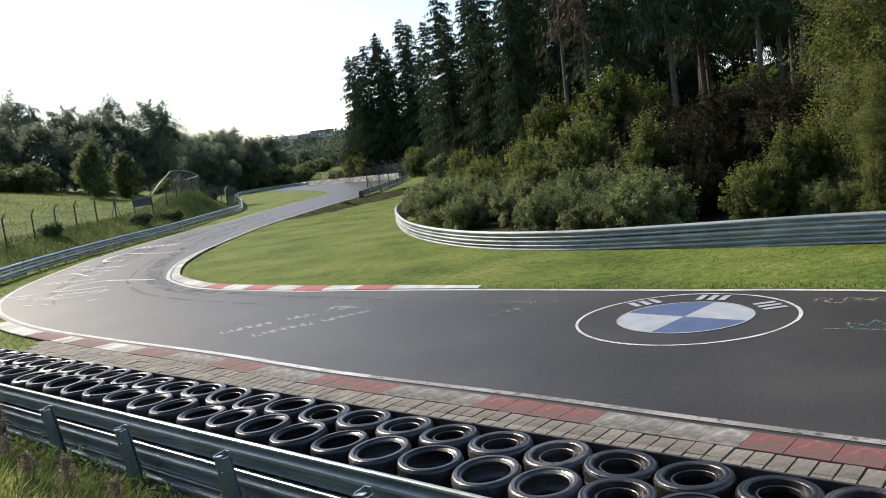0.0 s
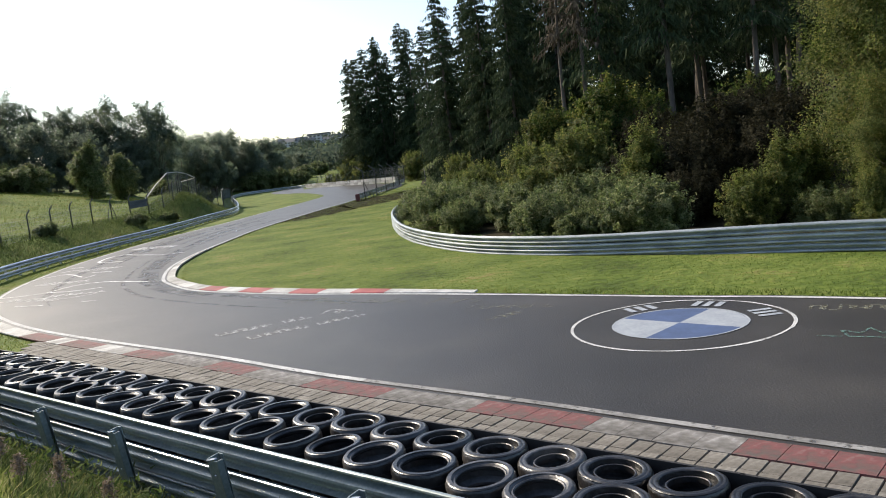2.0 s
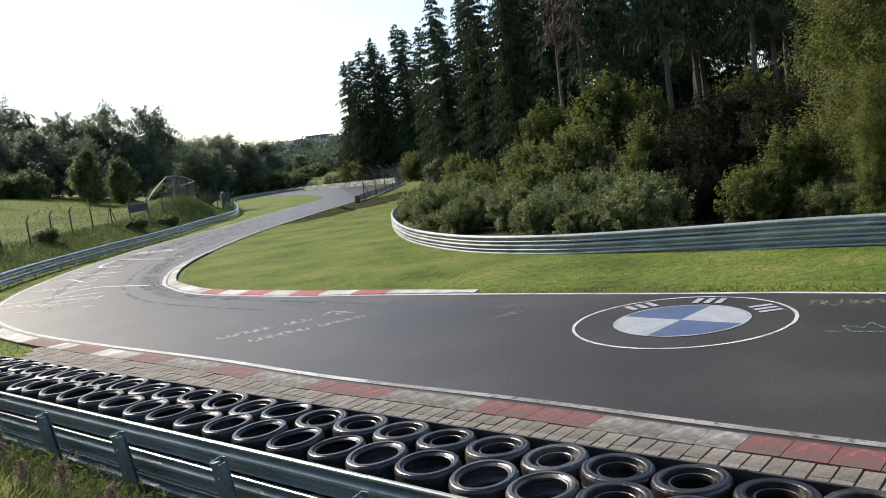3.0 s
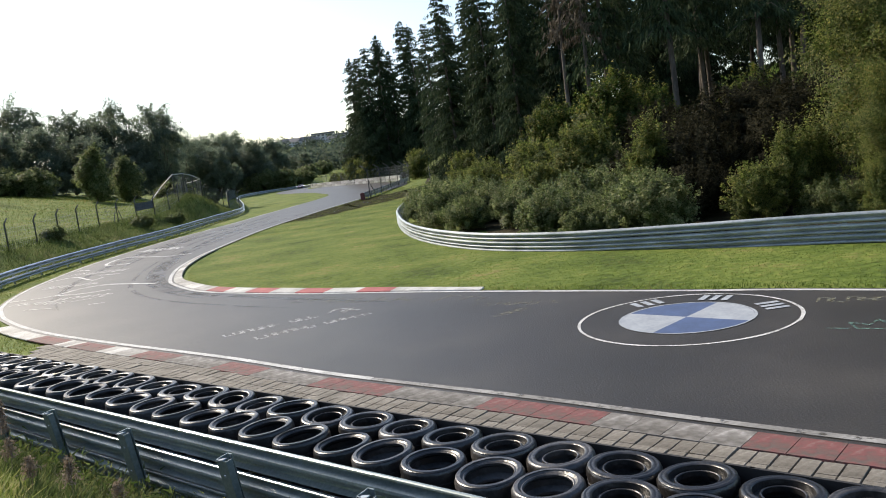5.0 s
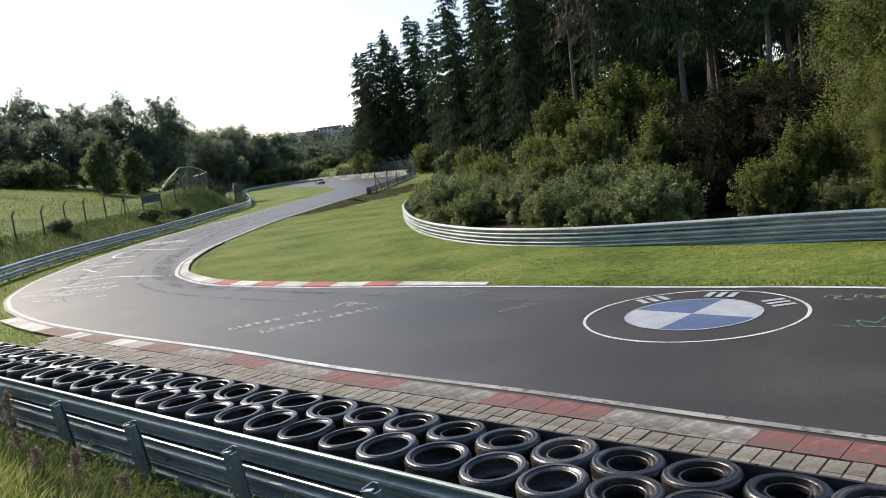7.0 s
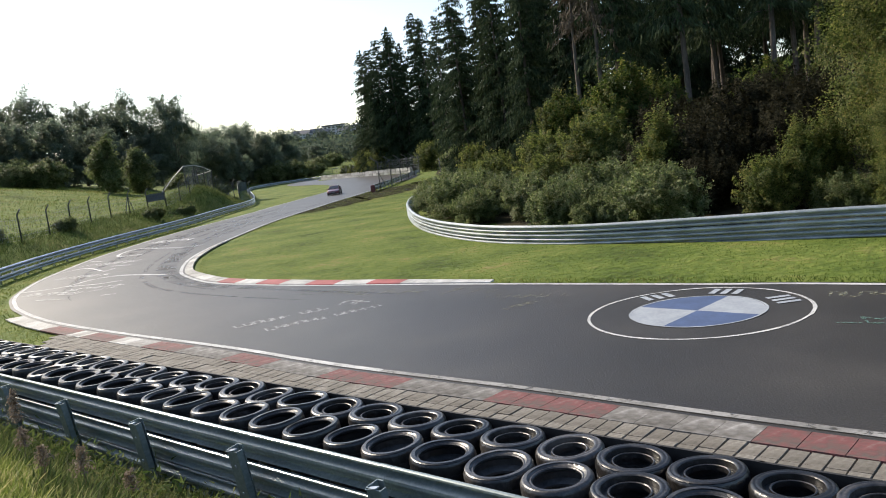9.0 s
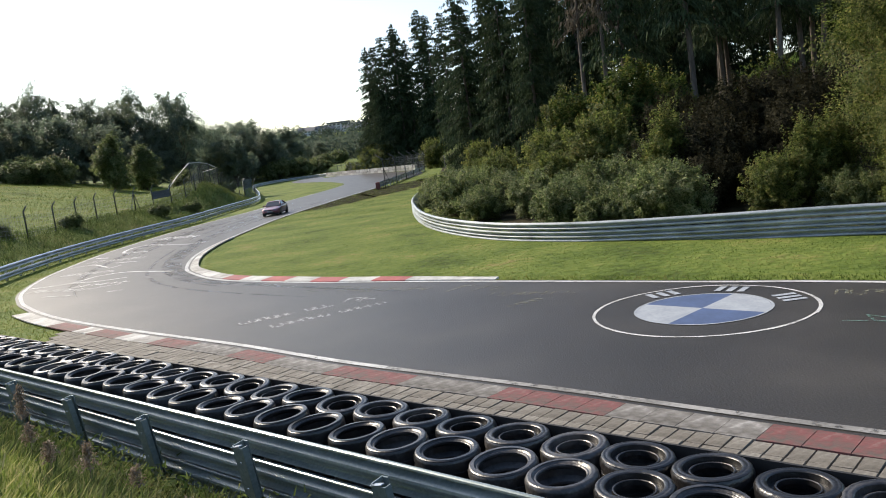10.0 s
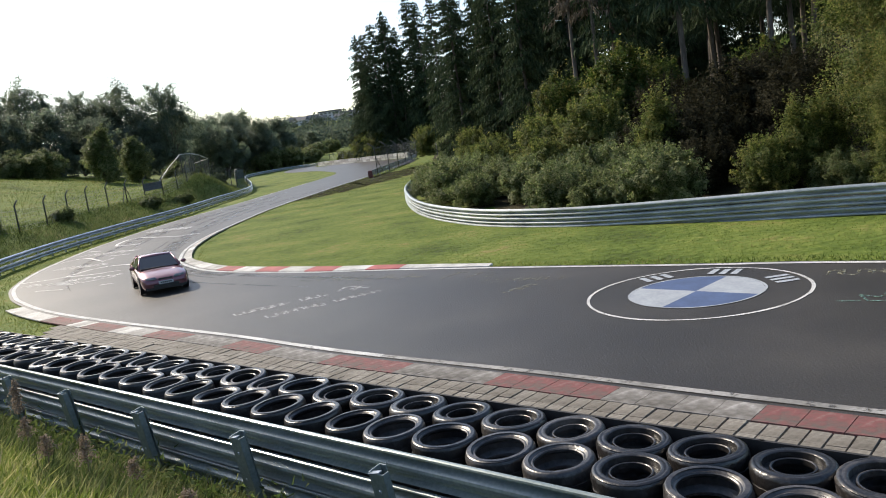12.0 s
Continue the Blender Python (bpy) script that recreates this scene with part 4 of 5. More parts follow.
def build_left_trees():
    rng = random.Random(17)
    grp = "trees across the field"
    a = broadleaf("tree", 51, 15, 4.6, 4.6, 2.5, 0.15, "leafhaze", "dark green broad-leaved tree with an open crown", 80, 300, 0.3, grp, rise=-0.35)
    b = broadleaf("tree", 52, 14, 4.2, 4.4, 2.0, 0.15, "leafhaze", "tall dark tree on the ridge above the field", 70, 300, 0.28, grp, rise=-0.35)
    c = broadleaf("tree", 53, 7.8, 3.0, 3.0, 0.2, 0.13, "leafpale", "small sunlit tree standing alone in the field", 110, 180, 0.14, grp, "tree", 0.35, rise=-0.45)
    d = broadleaf("bush", 54, 3.6, 3.6, 2.6, 0.1, 0.17, "leafpale", "rounded green hedge bush at the edge of the field", 80, 150, 0.08, "hedge bushes", "bush", rise=-0.2)
    e = broadleaf("tree", 55, 10, 4.2, 4.2, 0.6, 0.16, "leafhaze", "green broad-leaved tree in the far row", 90, 240, 0.2, grp, "tree", 0.8, rise=-0.3)
    stand(c, -46.5, 108, 0.95, 0)
    stand(d, -57, 112, 1.0, 0)
    stand(a, -62.6, 145, 0.92, 0)
    stand(b, -59.6, 143, 0.98, 0)
    stand(e, -66, 240, 1.4, 0)
    again(c, -44.4, 114, 0.86, 130)
    for k, x, y, s, tall in ((a, -71.8, 140, 0.95, 1.17), (b, -64.6, 142, 0.90, 1.24), (a, -55.6, 140, 0.97, 1.18), (b, -47.9, 140, 0.86, 1.5), (b, -76, 142, 0.95, 1.05)):
        again(k, x, y, s, rng.uniform(0, 360), tall)
    for k, x, y, s in ((b, -80, 138, 1.0),
                       (e, -66, 122, 0.85), (e, -61, 126, 0.95), (e, -56, 130, 0.9), (e, -70, 118, 0.9), (e, -51, 135, 0.8), (e, -76, 120, 1.0),
                       (a, -50, 158, 0.85), (a, -54, 142, 0.78), (a, -51, 148, 0.85), (e, -50, 168, 1.15), (a, -46, 172, 0.85), (e, -41, 178, 1.05), (e, -47, 185, 1.2), (a, -50, 192, 0.8),
                       (e, -40, 196, 1.0), (e, -56, 176, 1.2), (e, -54, 204, 1.2), (e, -63, 215, 1.3), (a, -57, 225, 0.85), (e, -66, 240, 1.2), (d, -40.4, 121, 0.8), (d, -60, 109, 0.7), (d, -62, 113, 0.9),
                       (d, -31.6, 64, 0.26), (d, -29.6, 78, 0.3), (d, -29.0, 86, 0.28), (d, -33, 56, 0.25), (c, -40.6, 121, 0.4), (c, -39.4, 122, 0.36), (e, -68, 262, 1.1), (a, -62, 280, 0.8), (e, -70, 292, 1.0), (d, -36.5, 126, 0.45), (d, -58, 262, 1.6), (d, -52, 267, 1.4), (d, -46, 272, 1.2), (d, -56.5, 216, 1.3),  (d, -49.5, 305, 1.2), (d, -46, 320, 1.3),
                       (e, -38, 345, 0.9), (e, -30, 352, 0.95), (e, -54, 330, 0.9), (d, -22, 350, 1.5), (e, -12, 372, 0.9), (e, -20, 365, 0.85), (a, -62, 345, 0.7), (e, -72, 345, 0.9)):
        far = 1.5 if 155 < y < 245 else 1.0
        again(k, x * far, y * far, s * (1.42 if far > 1 else 1.0) * rng.uniform(1.02, 1.14), rng.uniform(0, 360))


def build_far_wood():
    """Woods that cover the distant hills, as one mass of leaf clumps over trunks."""
    rng = np.random.default_rng(77)
    n = 3800
    y = rng.uniform(345, 1400, n)
    x = -0.13 * y + rng.uniform(-0.55, 0.5, n) * y
    keep = ~((np.abs(x + 135) < 75) & (np.abs(y - 895) < 45)) & ((x < -42) | (y > 620) | (x > 160))
    x, y = x[keep], y[keep]
    z = height(x, y)
    h = rng.uniform(8, 15, len(x))
    per = 64
    d = unit(rng.normal(0, 1, (len(x), per, 3))) * rng.uniform(0.3, 1, (len(x), per, 1)) ** 0.5
    c = np.stack([x, y, z + h * 0.52], 1)[:, None] + d * np.stack([h * 0.42, h * 0.42, h * 0.5], 1)[:, None]
    c = c.reshape(-1, 3)
    u = unit(rng.normal(0, 1, c.shape)) * rng.uniform(0.9, 2.0, (len(c), 1))
    w = unit(np.cross(u, rng.normal(0, 1, c.shape))) * rng.uniform(0.4, 0.9, (len(c), 1))
    v, f = leaves(c, u, w)
    tagged(put("far_wood", cloud_mesh("far_wood", v, f, M["farleaf"])), "dark woods covering the distant hills", "woods", kind="stuff")


# ---------------- grass ----------------
def blades(name, xy, z, hgt, seed, label, mat="blade"):
    """One mesh of bent grass blades."""
    rng = np.random.default_rng(seed)
    n = len(xy)
    g = rng.uniform(0, 2 * math.pi, n)
    h = hgt * rng.uniform(0.4, 1.3, n)
    lean = rng.normal(0, 0.7, (n, 2)) * h[:, None]
    w = np.stack([np.cos(g), np.sin(g)], 1) * (0.010 + 0.05 * h)[:, None]
    v = np.zeros((n, 3, 3))
    v[:, 0, :2], v[:, 1, :2], v[:, 2, :2] = xy - w, xy + w, xy + lean
    v[:, :2, 2] = (z - 0.02)[:, None]
    v[:, 2, 2] = z + h
    ob = put(name, cloud_mesh(name, v.reshape(-1, 3), np.arange(n * 3).reshape(-1, 3), M[mat]))
    return tagged(ob, label, "grass", kind="stuff")


def build_grass():
    rng = np.random.default_rng(9)
    # infield
    xy = np.stack([rng.uniform(-16, 26, 420000), rng.uniform(6, 62, 420000)], 1)
    keep = rng.random(len(xy)) < np.clip(1.5 - xy[:, 1] / 48, 0.15, 1)
    xy = xy[keep]
    d_road = -side(xy[:, 0], xy[:, 1], INNER[::3][:60])
    d_rail = side(xy[:, 0], xy[:, 1], RAIL_RIGHT[::3])
    kerb = (xy[:, 0] < 0.6) & (xy[:, 1] < 56)
    ok = (d_road > np.where(kerb, 0.58, 0.12)) & (d_rail > -0.6)
    xy = xy[ok]
    rim = np.clip(1 - (d_road[ok] - 0.1) / 0.9, 0, 1)
    blades("grass", xy, height(xy[:, 0], xy[:, 1]), 0.036 + 0.075 * rim, 1, "short mown green grass with a ragged edge")
    xy = np.stack([rng.uniform(-16, 3, 60000), rng.uniform(58, 128, 60000)], 1)
    d_in = -side(xy[:, 0], xy[:, 1], INNER[::3][:90])
    xy = xy[d_in > 0.2]
    blades("grass", xy, height(xy[:, 0], xy[:, 1]), 0.06, 7, "short patchy grass of the far infield")
    # bank before the viewer
    a, c = rng.uniform(-19, 2, 190000), rng.uniform(0.3, 4.6, 190000)
    xy = a[:, None] * AX + c[:, None] * CX
    # barrier's shade is put into the blade colours: dark at its foot, paler beyond
    foot = c > 3.05 + 0.3 * np.sin(a * 1.7)
    for sel, mat, hi, label in ((~foot, "dryblade", 0.10, "long uneven pale grass on the bank behind the barrier"), (foot, "weedy", 0.12, "low weeds, dark for the shade along the barrier's foot")):
        q = xy[sel]
        blades("grass", q, height(q[:, 0], q[:, 1]), hi + 0.10 * rng.random(len(q)) ** 2, 2, label, mat)
    # verges outside the bend
    xy = np.stack([rng.uniform(-27, -9, 90000), rng.uniform(19, 75, 90000)], 1)
    d_road = side(xy[:, 0], xy[:, 1], OUTER[::3][:60])
    d_rail = -side(xy[:, 0], xy[:, 1], RAIL_LEFT[::3])
    cc = xy @ CX
    ok = (d_road > 0.15) & (d_rail > -0.8) & (cc > 6.3) & ((xy @ AX < -22.5) | (cc > 10.5))
    xy = xy[ok]
    blades("grass", xy, height(xy[:, 0], xy[:, 1]), 0.08, 3, "rough green grass verge along the track")
    # tufts over the field
    xy = np.stack([rng.uniform(-78, -31, 60000), rng.uniform(50, 126, 60000)], 1)
    xy = xy[side(xy[:, 0], xy[:, 1], RAIL_LEFT[::3]) > 7]
    blades("grass", xy, height(xy[:, 0], xy[:, 1]), 0.2, 6, "uneven sunlit meadow grass")
    # unmown slope below the wire fence
    xy = np.stack([rng.uniform(-42, -25, 70000), rng.uniform(40, 122, 70000)], 1)
    d = side(xy[:, 0], xy[:, 1], RAIL_LEFT[::3])
    xy = xy[(d > 0.3) & (d < 7)]
    blades("grass", xy, height(xy[:, 0], xy[:, 1]), 0.34, 4, "tall unmown grass and weeds on the slope", "weedy")


def build_weeds():
    """Dry seed stalks that rise from the bank before the viewer."""
    rng = np.random.default_rng(14)
    for x, y, h in ((-6.6, 10.85, 0.95), (-4.47, 8.36, 0.56), (-5.05, 8.63, 0.46), (-2.2, 6.5, 0.42), (-6.0, 9.9, 0.5), (-3.95, 8.3, 0.4), (-2.9, 7.0, 0.35)):
        weed = thing("weed", "dry brown seed stalk standing in the grass", "weed", "dry weeds on the bank", pose(x, y, ground_z(x, y)))
        v, f = tube([(0, 0, -0.05), (0.02, 0.01, h * 0.5), (0.03, 0.0, h)], (0.006, 0.005, 0.002), 5)
        put("stalk", mesh("stalk", v, f, M["seed"]), weed)
        n = int(620 * h)
        t = rng.uniform(0.55, 1.02, n)
        C = np.stack([0.03 * t + rng.normal(0, 0.075, n) * (1.3 - t), rng.normal(0, 0.075, n) * (1.3 - t), t * h + rng.normal(0, 0.02, n)], 1)
        u = unit(rng.normal(0, 1, (n, 3)) + (0, 0, 0.6)) * rng.uniform(0.014, 0.038, (n, 1))
        w = unit(np.cross(u, rng.normal(0, 1, (n, 3)))) * rng.uniform(0.005, 0.012, (n, 1))
        vq, fq = leaves(C, u, w)
        put("seed_head", cloud_mesh("seed_head", vq, fq, M["seed"]), weed)["kind"] = "stuff"
    # leafy weeds against the barrier's foot
    for i in range(34):
        a = -16 + i * 0.46 + rng.uniform(-0.2, 0.2)
        b = ac(a, 4.12 + rng.uniform(-0.3, 0.22))
        weed = thing("weed", "low leafy green weed at the barrier's foot", "weed", "leafy weeds", pose(b[0], b[1], ground_z(*b)))
        n = 90
        C = rng.normal(0, 0.15, (n, 3)) * (1, 1, 0.9) + (0, 0, rng.uniform(0.12, 0.24))
        C[:, 2] = np.abs(C[:, 2])
        u = unit(rng.normal(0, 1, (n, 3)) + (0, 0, 0.4)) * rng.uniform(0.03, 0.075, (n, 1))
        w = unit(np.cross(u, rng.normal(0, 1, (n, 3)))) * rng.uniform(0.008, 0.02, (n, 1))
        vq, fq = leaves(C, u, w)
        put("leaves", cloud_mesh("leaves", vq, fq, M["weedy"]), weed)


# ---------------- fences ----------------
def fence_post(h, bent, mat):
    """Steel post whose top bends outwards."""
    v, f = tube([(0, 0, -0.3), (0, 0, h * 0.82), (0.04, 0, h * 0.86), (bent, 0, h)], (0.06, 0.06, 0.058, 0.05), 6)
    return mesh("post", v, f, mat, True)


def wire_bay(p0, p1, h, z0, step=0.3, r=0.008):
    """Wire mesh of one bay: upright and level strands."""
    out = []
    L = math.hypot(p1[0] - p0[0], p1[1] - p0[1])
    a, b = np.array((p0[0], p0[1], p0[2] + z0)), np.array((p1[0], p1[1], p1[2] + z0))
    up = np.array((0, 0, h))
    n = max(2, int(L / step))
    for i in range(n + 1):
        q = a + (b - a) * i / n
        out.append(tube([q, q + up], (r, r), 3))
    for j in range(int(h / step) + 1):
        z = np.array((0, 0, min(h, j * step)))
        out.append(tube([a + z, b + z], (r, r), 3))
    return mesh("wire_mesh", *join(*out), M["wire"])


def build_fences():
    # wire fence along the slope above the outer guard rail
    line = smooth_path([(-32.6, 44), (-31.8, 52), (-31.4, 58), (-31.7, 64), (-32.1, 70), (-32.1, 76), (-31.9, 82), (-31.4, 88), (-31.4, 95), (-33, 104)], 4.3)
    fence = thing("wire_fence", "wire mesh fence on dark steel posts with bent tops", "fence", "wire fences")
    me = fence_post(2.35, 0.28, M["post"])
    n = normals2(line)
    pts = [(p[0], p[1], ground_z(*p)) for p in line]
    for p, q in zip(pts, n):
        put("post", me, fence, pose(*p, 0, 0, math.degrees(math.atan2(-q[1], -q[0]))))
    for p, q in zip(pts[:-1], pts[1:]):
        put("wire_mesh", wire_bay(p, q, 1.75, 0.1), fence)
    k = 8
    for s in (-1, 1):
        t = np.array((line[k + 1] - line[k]))
        t /= np.linalg.norm(t)
        v, f = tube([(pts[k][0] + s * t[0] * 1.1, pts[k][1] + s * t[1] * 1.1, pts[k][2] - 0.1), (pts[k][0], pts[k][1], pts[k][2] + 1.9)], (0.035, 0.035), 6)
        put("brace", mesh("brace", v, f, M["post"]), fence)
    a, b = pts[9], pts[10]
    v, f = sweep(np.array([a[:2], b[:2]]), np.tile(n[9], (2, 1)), np.array([a[2], b[2]]) + 0.85, [(0.05, 0.0), (0.09, 0.4), (0.05, 0.8)], 0.012)
    put("wind_screen", mesh("wind_screen", v, f, M["sheet"]), fence, None, "dark grey fabric screen")
    # tall pale-framed fence round the spectators' mound
    line = [(-32.6, 98), (-32.2, 103), (-32.2, 108), (-35.5, 112)]
    tall = thing("wire_fence", "tall wire mesh fence with pale tube along its top", "fence", "wire fences")
    dense = smooth_path(line, 3.0)
    pts = [(p[0], p[1], ground_z(*p)) for p in dense]
    me = fence_post(2.7, 0.1, M["post"])
    for p in pts:
        put("post", me, tall, pose(*p))
    for p, q in zip(pts[:-1], pts[1:]):
        put("wire_mesh", wire_bay(p, q, 2.5, 0.1, 0.26), tall)
        v, f = tube([(p[0], p[1], p[2] + 2.72), (q[0], q[1], q[2] + 2.72)], (0.06, 0.06), 6)
        put("top_tube", mesh("top_tube", v, f, M["palepost"]), tall, None, "pale steel tube")
    v, f = tube([(-33.6, 90.5, ground_z(-33.6, 90.5) + 0.1), (-33.0, 94.5, ground_z(-33.0, 94.5) + 1.7), (pts[0][0], pts[0][1], pts[0][2] + 2.72)], (0.06, 0.06, 0.06), 6)
    put("handrail", mesh("handrail", v, f, M["palepost"], True), tall, None, "pale slanting steel handrail")
    # far fence by the kink of the outer rail
    gate = thing("wire_fence", "wire mesh fence panel with dark posts behind the guard rail", "fence", "wire fences")
    pts = [(x, y, ground_z(x, y)) for x, y in ((-35.8, 121), (-33.6, 122.5), (-31.6, 124))]
    me = fence_post(3.2, 0.35, M["post"])
    for p in pts:
        put("post", me, gate, pose(*p))
    for p, q in zip(pts[:-1], pts[1:]):
        put("wire_mesh", wire_bay(p, q, 2.9, 0.1, 0.2), gate)
    # green netting along the outer rail towards the far bend
    sel = [i for i, q in enumerate(RAIL_LEFT) if 128 < q[1] < 232 and i < 235][::6]
    line = RAIL_LEFT[sel] + normals2(RAIL_LEFT)[sel] * 2.2
    net = thing("wire_fence", "dark green netting on steel posts behind the guard rail", "fence", "wire fences")
    me = fence_post(2.9, 0.3, M["post"])
    pts = [(p[0], p[1], ground_z(*p)) for p in line]
    n = normals2(line)
    for i, p in enumerate(pts):
        put("post", me, net, pose(*p))
        if i:
            o = pts[i - 1]
            v, f = sweep(np.array([o[:2], p[:2]]), n[i - 1:i + 1], np.array([o[2], p[2]]), [(0.05, 0.05), (0.08, 1.2), (0.05, 2.4)], 0.012)
            put("netting", mesh("netting", v, f, M["greennet"]), net, None, "dark green netting")
    # catch fence with guard rail beside the far apron
    rail = guard_rail(FENCE_RIGHT, 1, (0.25, 0.6), M["steel"], "guard rail with a red end block under a tall catch fence", 5, 3)
    bm = box_bm(0.5, 0.8, 0.85, pose(-9.75, 98.4, 0.43), 0.06, 2)
    part("end_block", bm, M["redblock"], rail, "faded red end block")
    catch = thing("catch_fence", "tall wire catch fence with posts bent towards the track", "fence", "wire fences")
    sel = FENCE_RIGHT[3::11]
    n = normals2(FENCE_RIGHT)[3::11]
    me = fence_post(4.3, 0.8, M["post"])
    pts = [(p[0] + 0.35, p[1], ground_z(*p)) for p in sel]
    for p, q in zip(pts, n):
        put("post", me, catch, pose(*p, 0, 0, math.degrees(math.atan2(q[1], q[0]))))
    for p, q in zip(pts[:-1], pts[1:]):
        put("wire_mesh", wire_bay(p, q, 3.2, 0.5, 0.5, 0.006), catch)
    v, f = tube([(pts[0][0], pts[0][1], 2.3), (pts[0][0] + 0.3, pts[0][1] + 5, 0.3)], (0.05, 0.05), 6)
    put("brace", mesh("brace", v, f, M["post"]), catch)
    # pale low barrier and the fence behind it, beyond the far bend
    wall = thing("barrier", "low pale barrier of stacked painted blocks beyond the bend", "barrier", "low barriers")
    path = smooth_path([(-38, 236), (-28.5, 215), (-18, 195), (-10.5, 180), (-8.2, 172)], 2.4)
    rng = random.Random(4)
    block = box_bm(2.36, 0.6, 0.62, pose(1.18, 0, 0.31), 0.06, 2)
    bme = bpy.data.meshes.new("block")
    block.to_mesh(bme)
    block.free()
    bme.materials.append(M["kerb_white"])
    for p, q in zip(path[:-1], path[1:]):
        g = math.degrees(math.atan2(q[1] - p[1], q[0] - p[0]))
        for lev in range(2):
            put("block", bme, wall, pose(p[0], p[1], ground_z(*p) + 0.62 * lev, 0, 0, g + rng.uniform(-1, 1)))
    back = thing("wire_fence", "wire mesh fence on dark posts beyond the far bend", "fence", "wire fences")
    pts = [(p[0] + 2.5, p[1] + 6, ground_z(p[0] + 2.5, p[1] + 6)) for p in path[::2]]
    me = fence_post(3.6, 0.5, M["post"])
    for p in pts:
        put("post", me, back, pose(*p, 0, 0, 200))
    for p, q in zip(pts[:-1], pts[1:]):
        put("wire_mesh", wire_bay(p, q, 3.0, 0.1, 0.5, 0.014), back)
    # thin pole at the end of the infield rail
    x, y = -1.0, 92.0
    pole = thing("pole", "thin grey steel pole beside the guard rail", "pole", "", pose(x, y, ground_z(x, y)))
    v, f = tube([(0, 0, -0.3), (-0.05, 0, 1.6), (-0.1, 0, 3.2)], (0.05, 0.045, 0.04), 8)
    put("shaft", mesh("shaft", v, f, M["post"], True), pole)


# ---------------- paint on the track ----------------
def disc(r0, r1, g0, g1, n, z, wob=0.0, seed=0):
    rng = np.random.default_rng(seed)
    g = np.linspace(g0, g1, n + 1)
    k = 1 + wob * np.convolve(rng.normal(0, 1, n + 5), np.ones(5) / 5, "valid")[: n + 1]
    v = [(r0 * math.cos(a), r0 * math.sin(a), z) for a in g] + [(r1 * q * math.cos(a), r1 * q * math.sin(a), z) for a, q in zip(g, k)]
    return v, [(i, i + 1, n + 2 + i, n + 1 + i) for i in range(n)]


def bars(strokes, wid, z):
    """Flat strokes, each from one point to the next."""
    out = []
    for i, (x0, y0, x1, y1) in enumerate(strokes):
        d = np.array((x1 - x0, y1 - y0))
        d = d / (np.linalg.norm(d) + 1e-9)
        e = np.array((-d[1], d[0])) * wid / 2
        p, q = np.array((x0, y0)) - d * wid * 0.3, np.array((x1, y1)) + d * wid * 0.3
        out.append(([(*(p + e), z + 0.0004 * i), (*(p - e), z + 0.0004 * i), (*(q - e), z + 0.0004 * i), (*(q + e), z + 0.0004 * i)], [(0, 1, 2, 3)]))
    return join(*out)


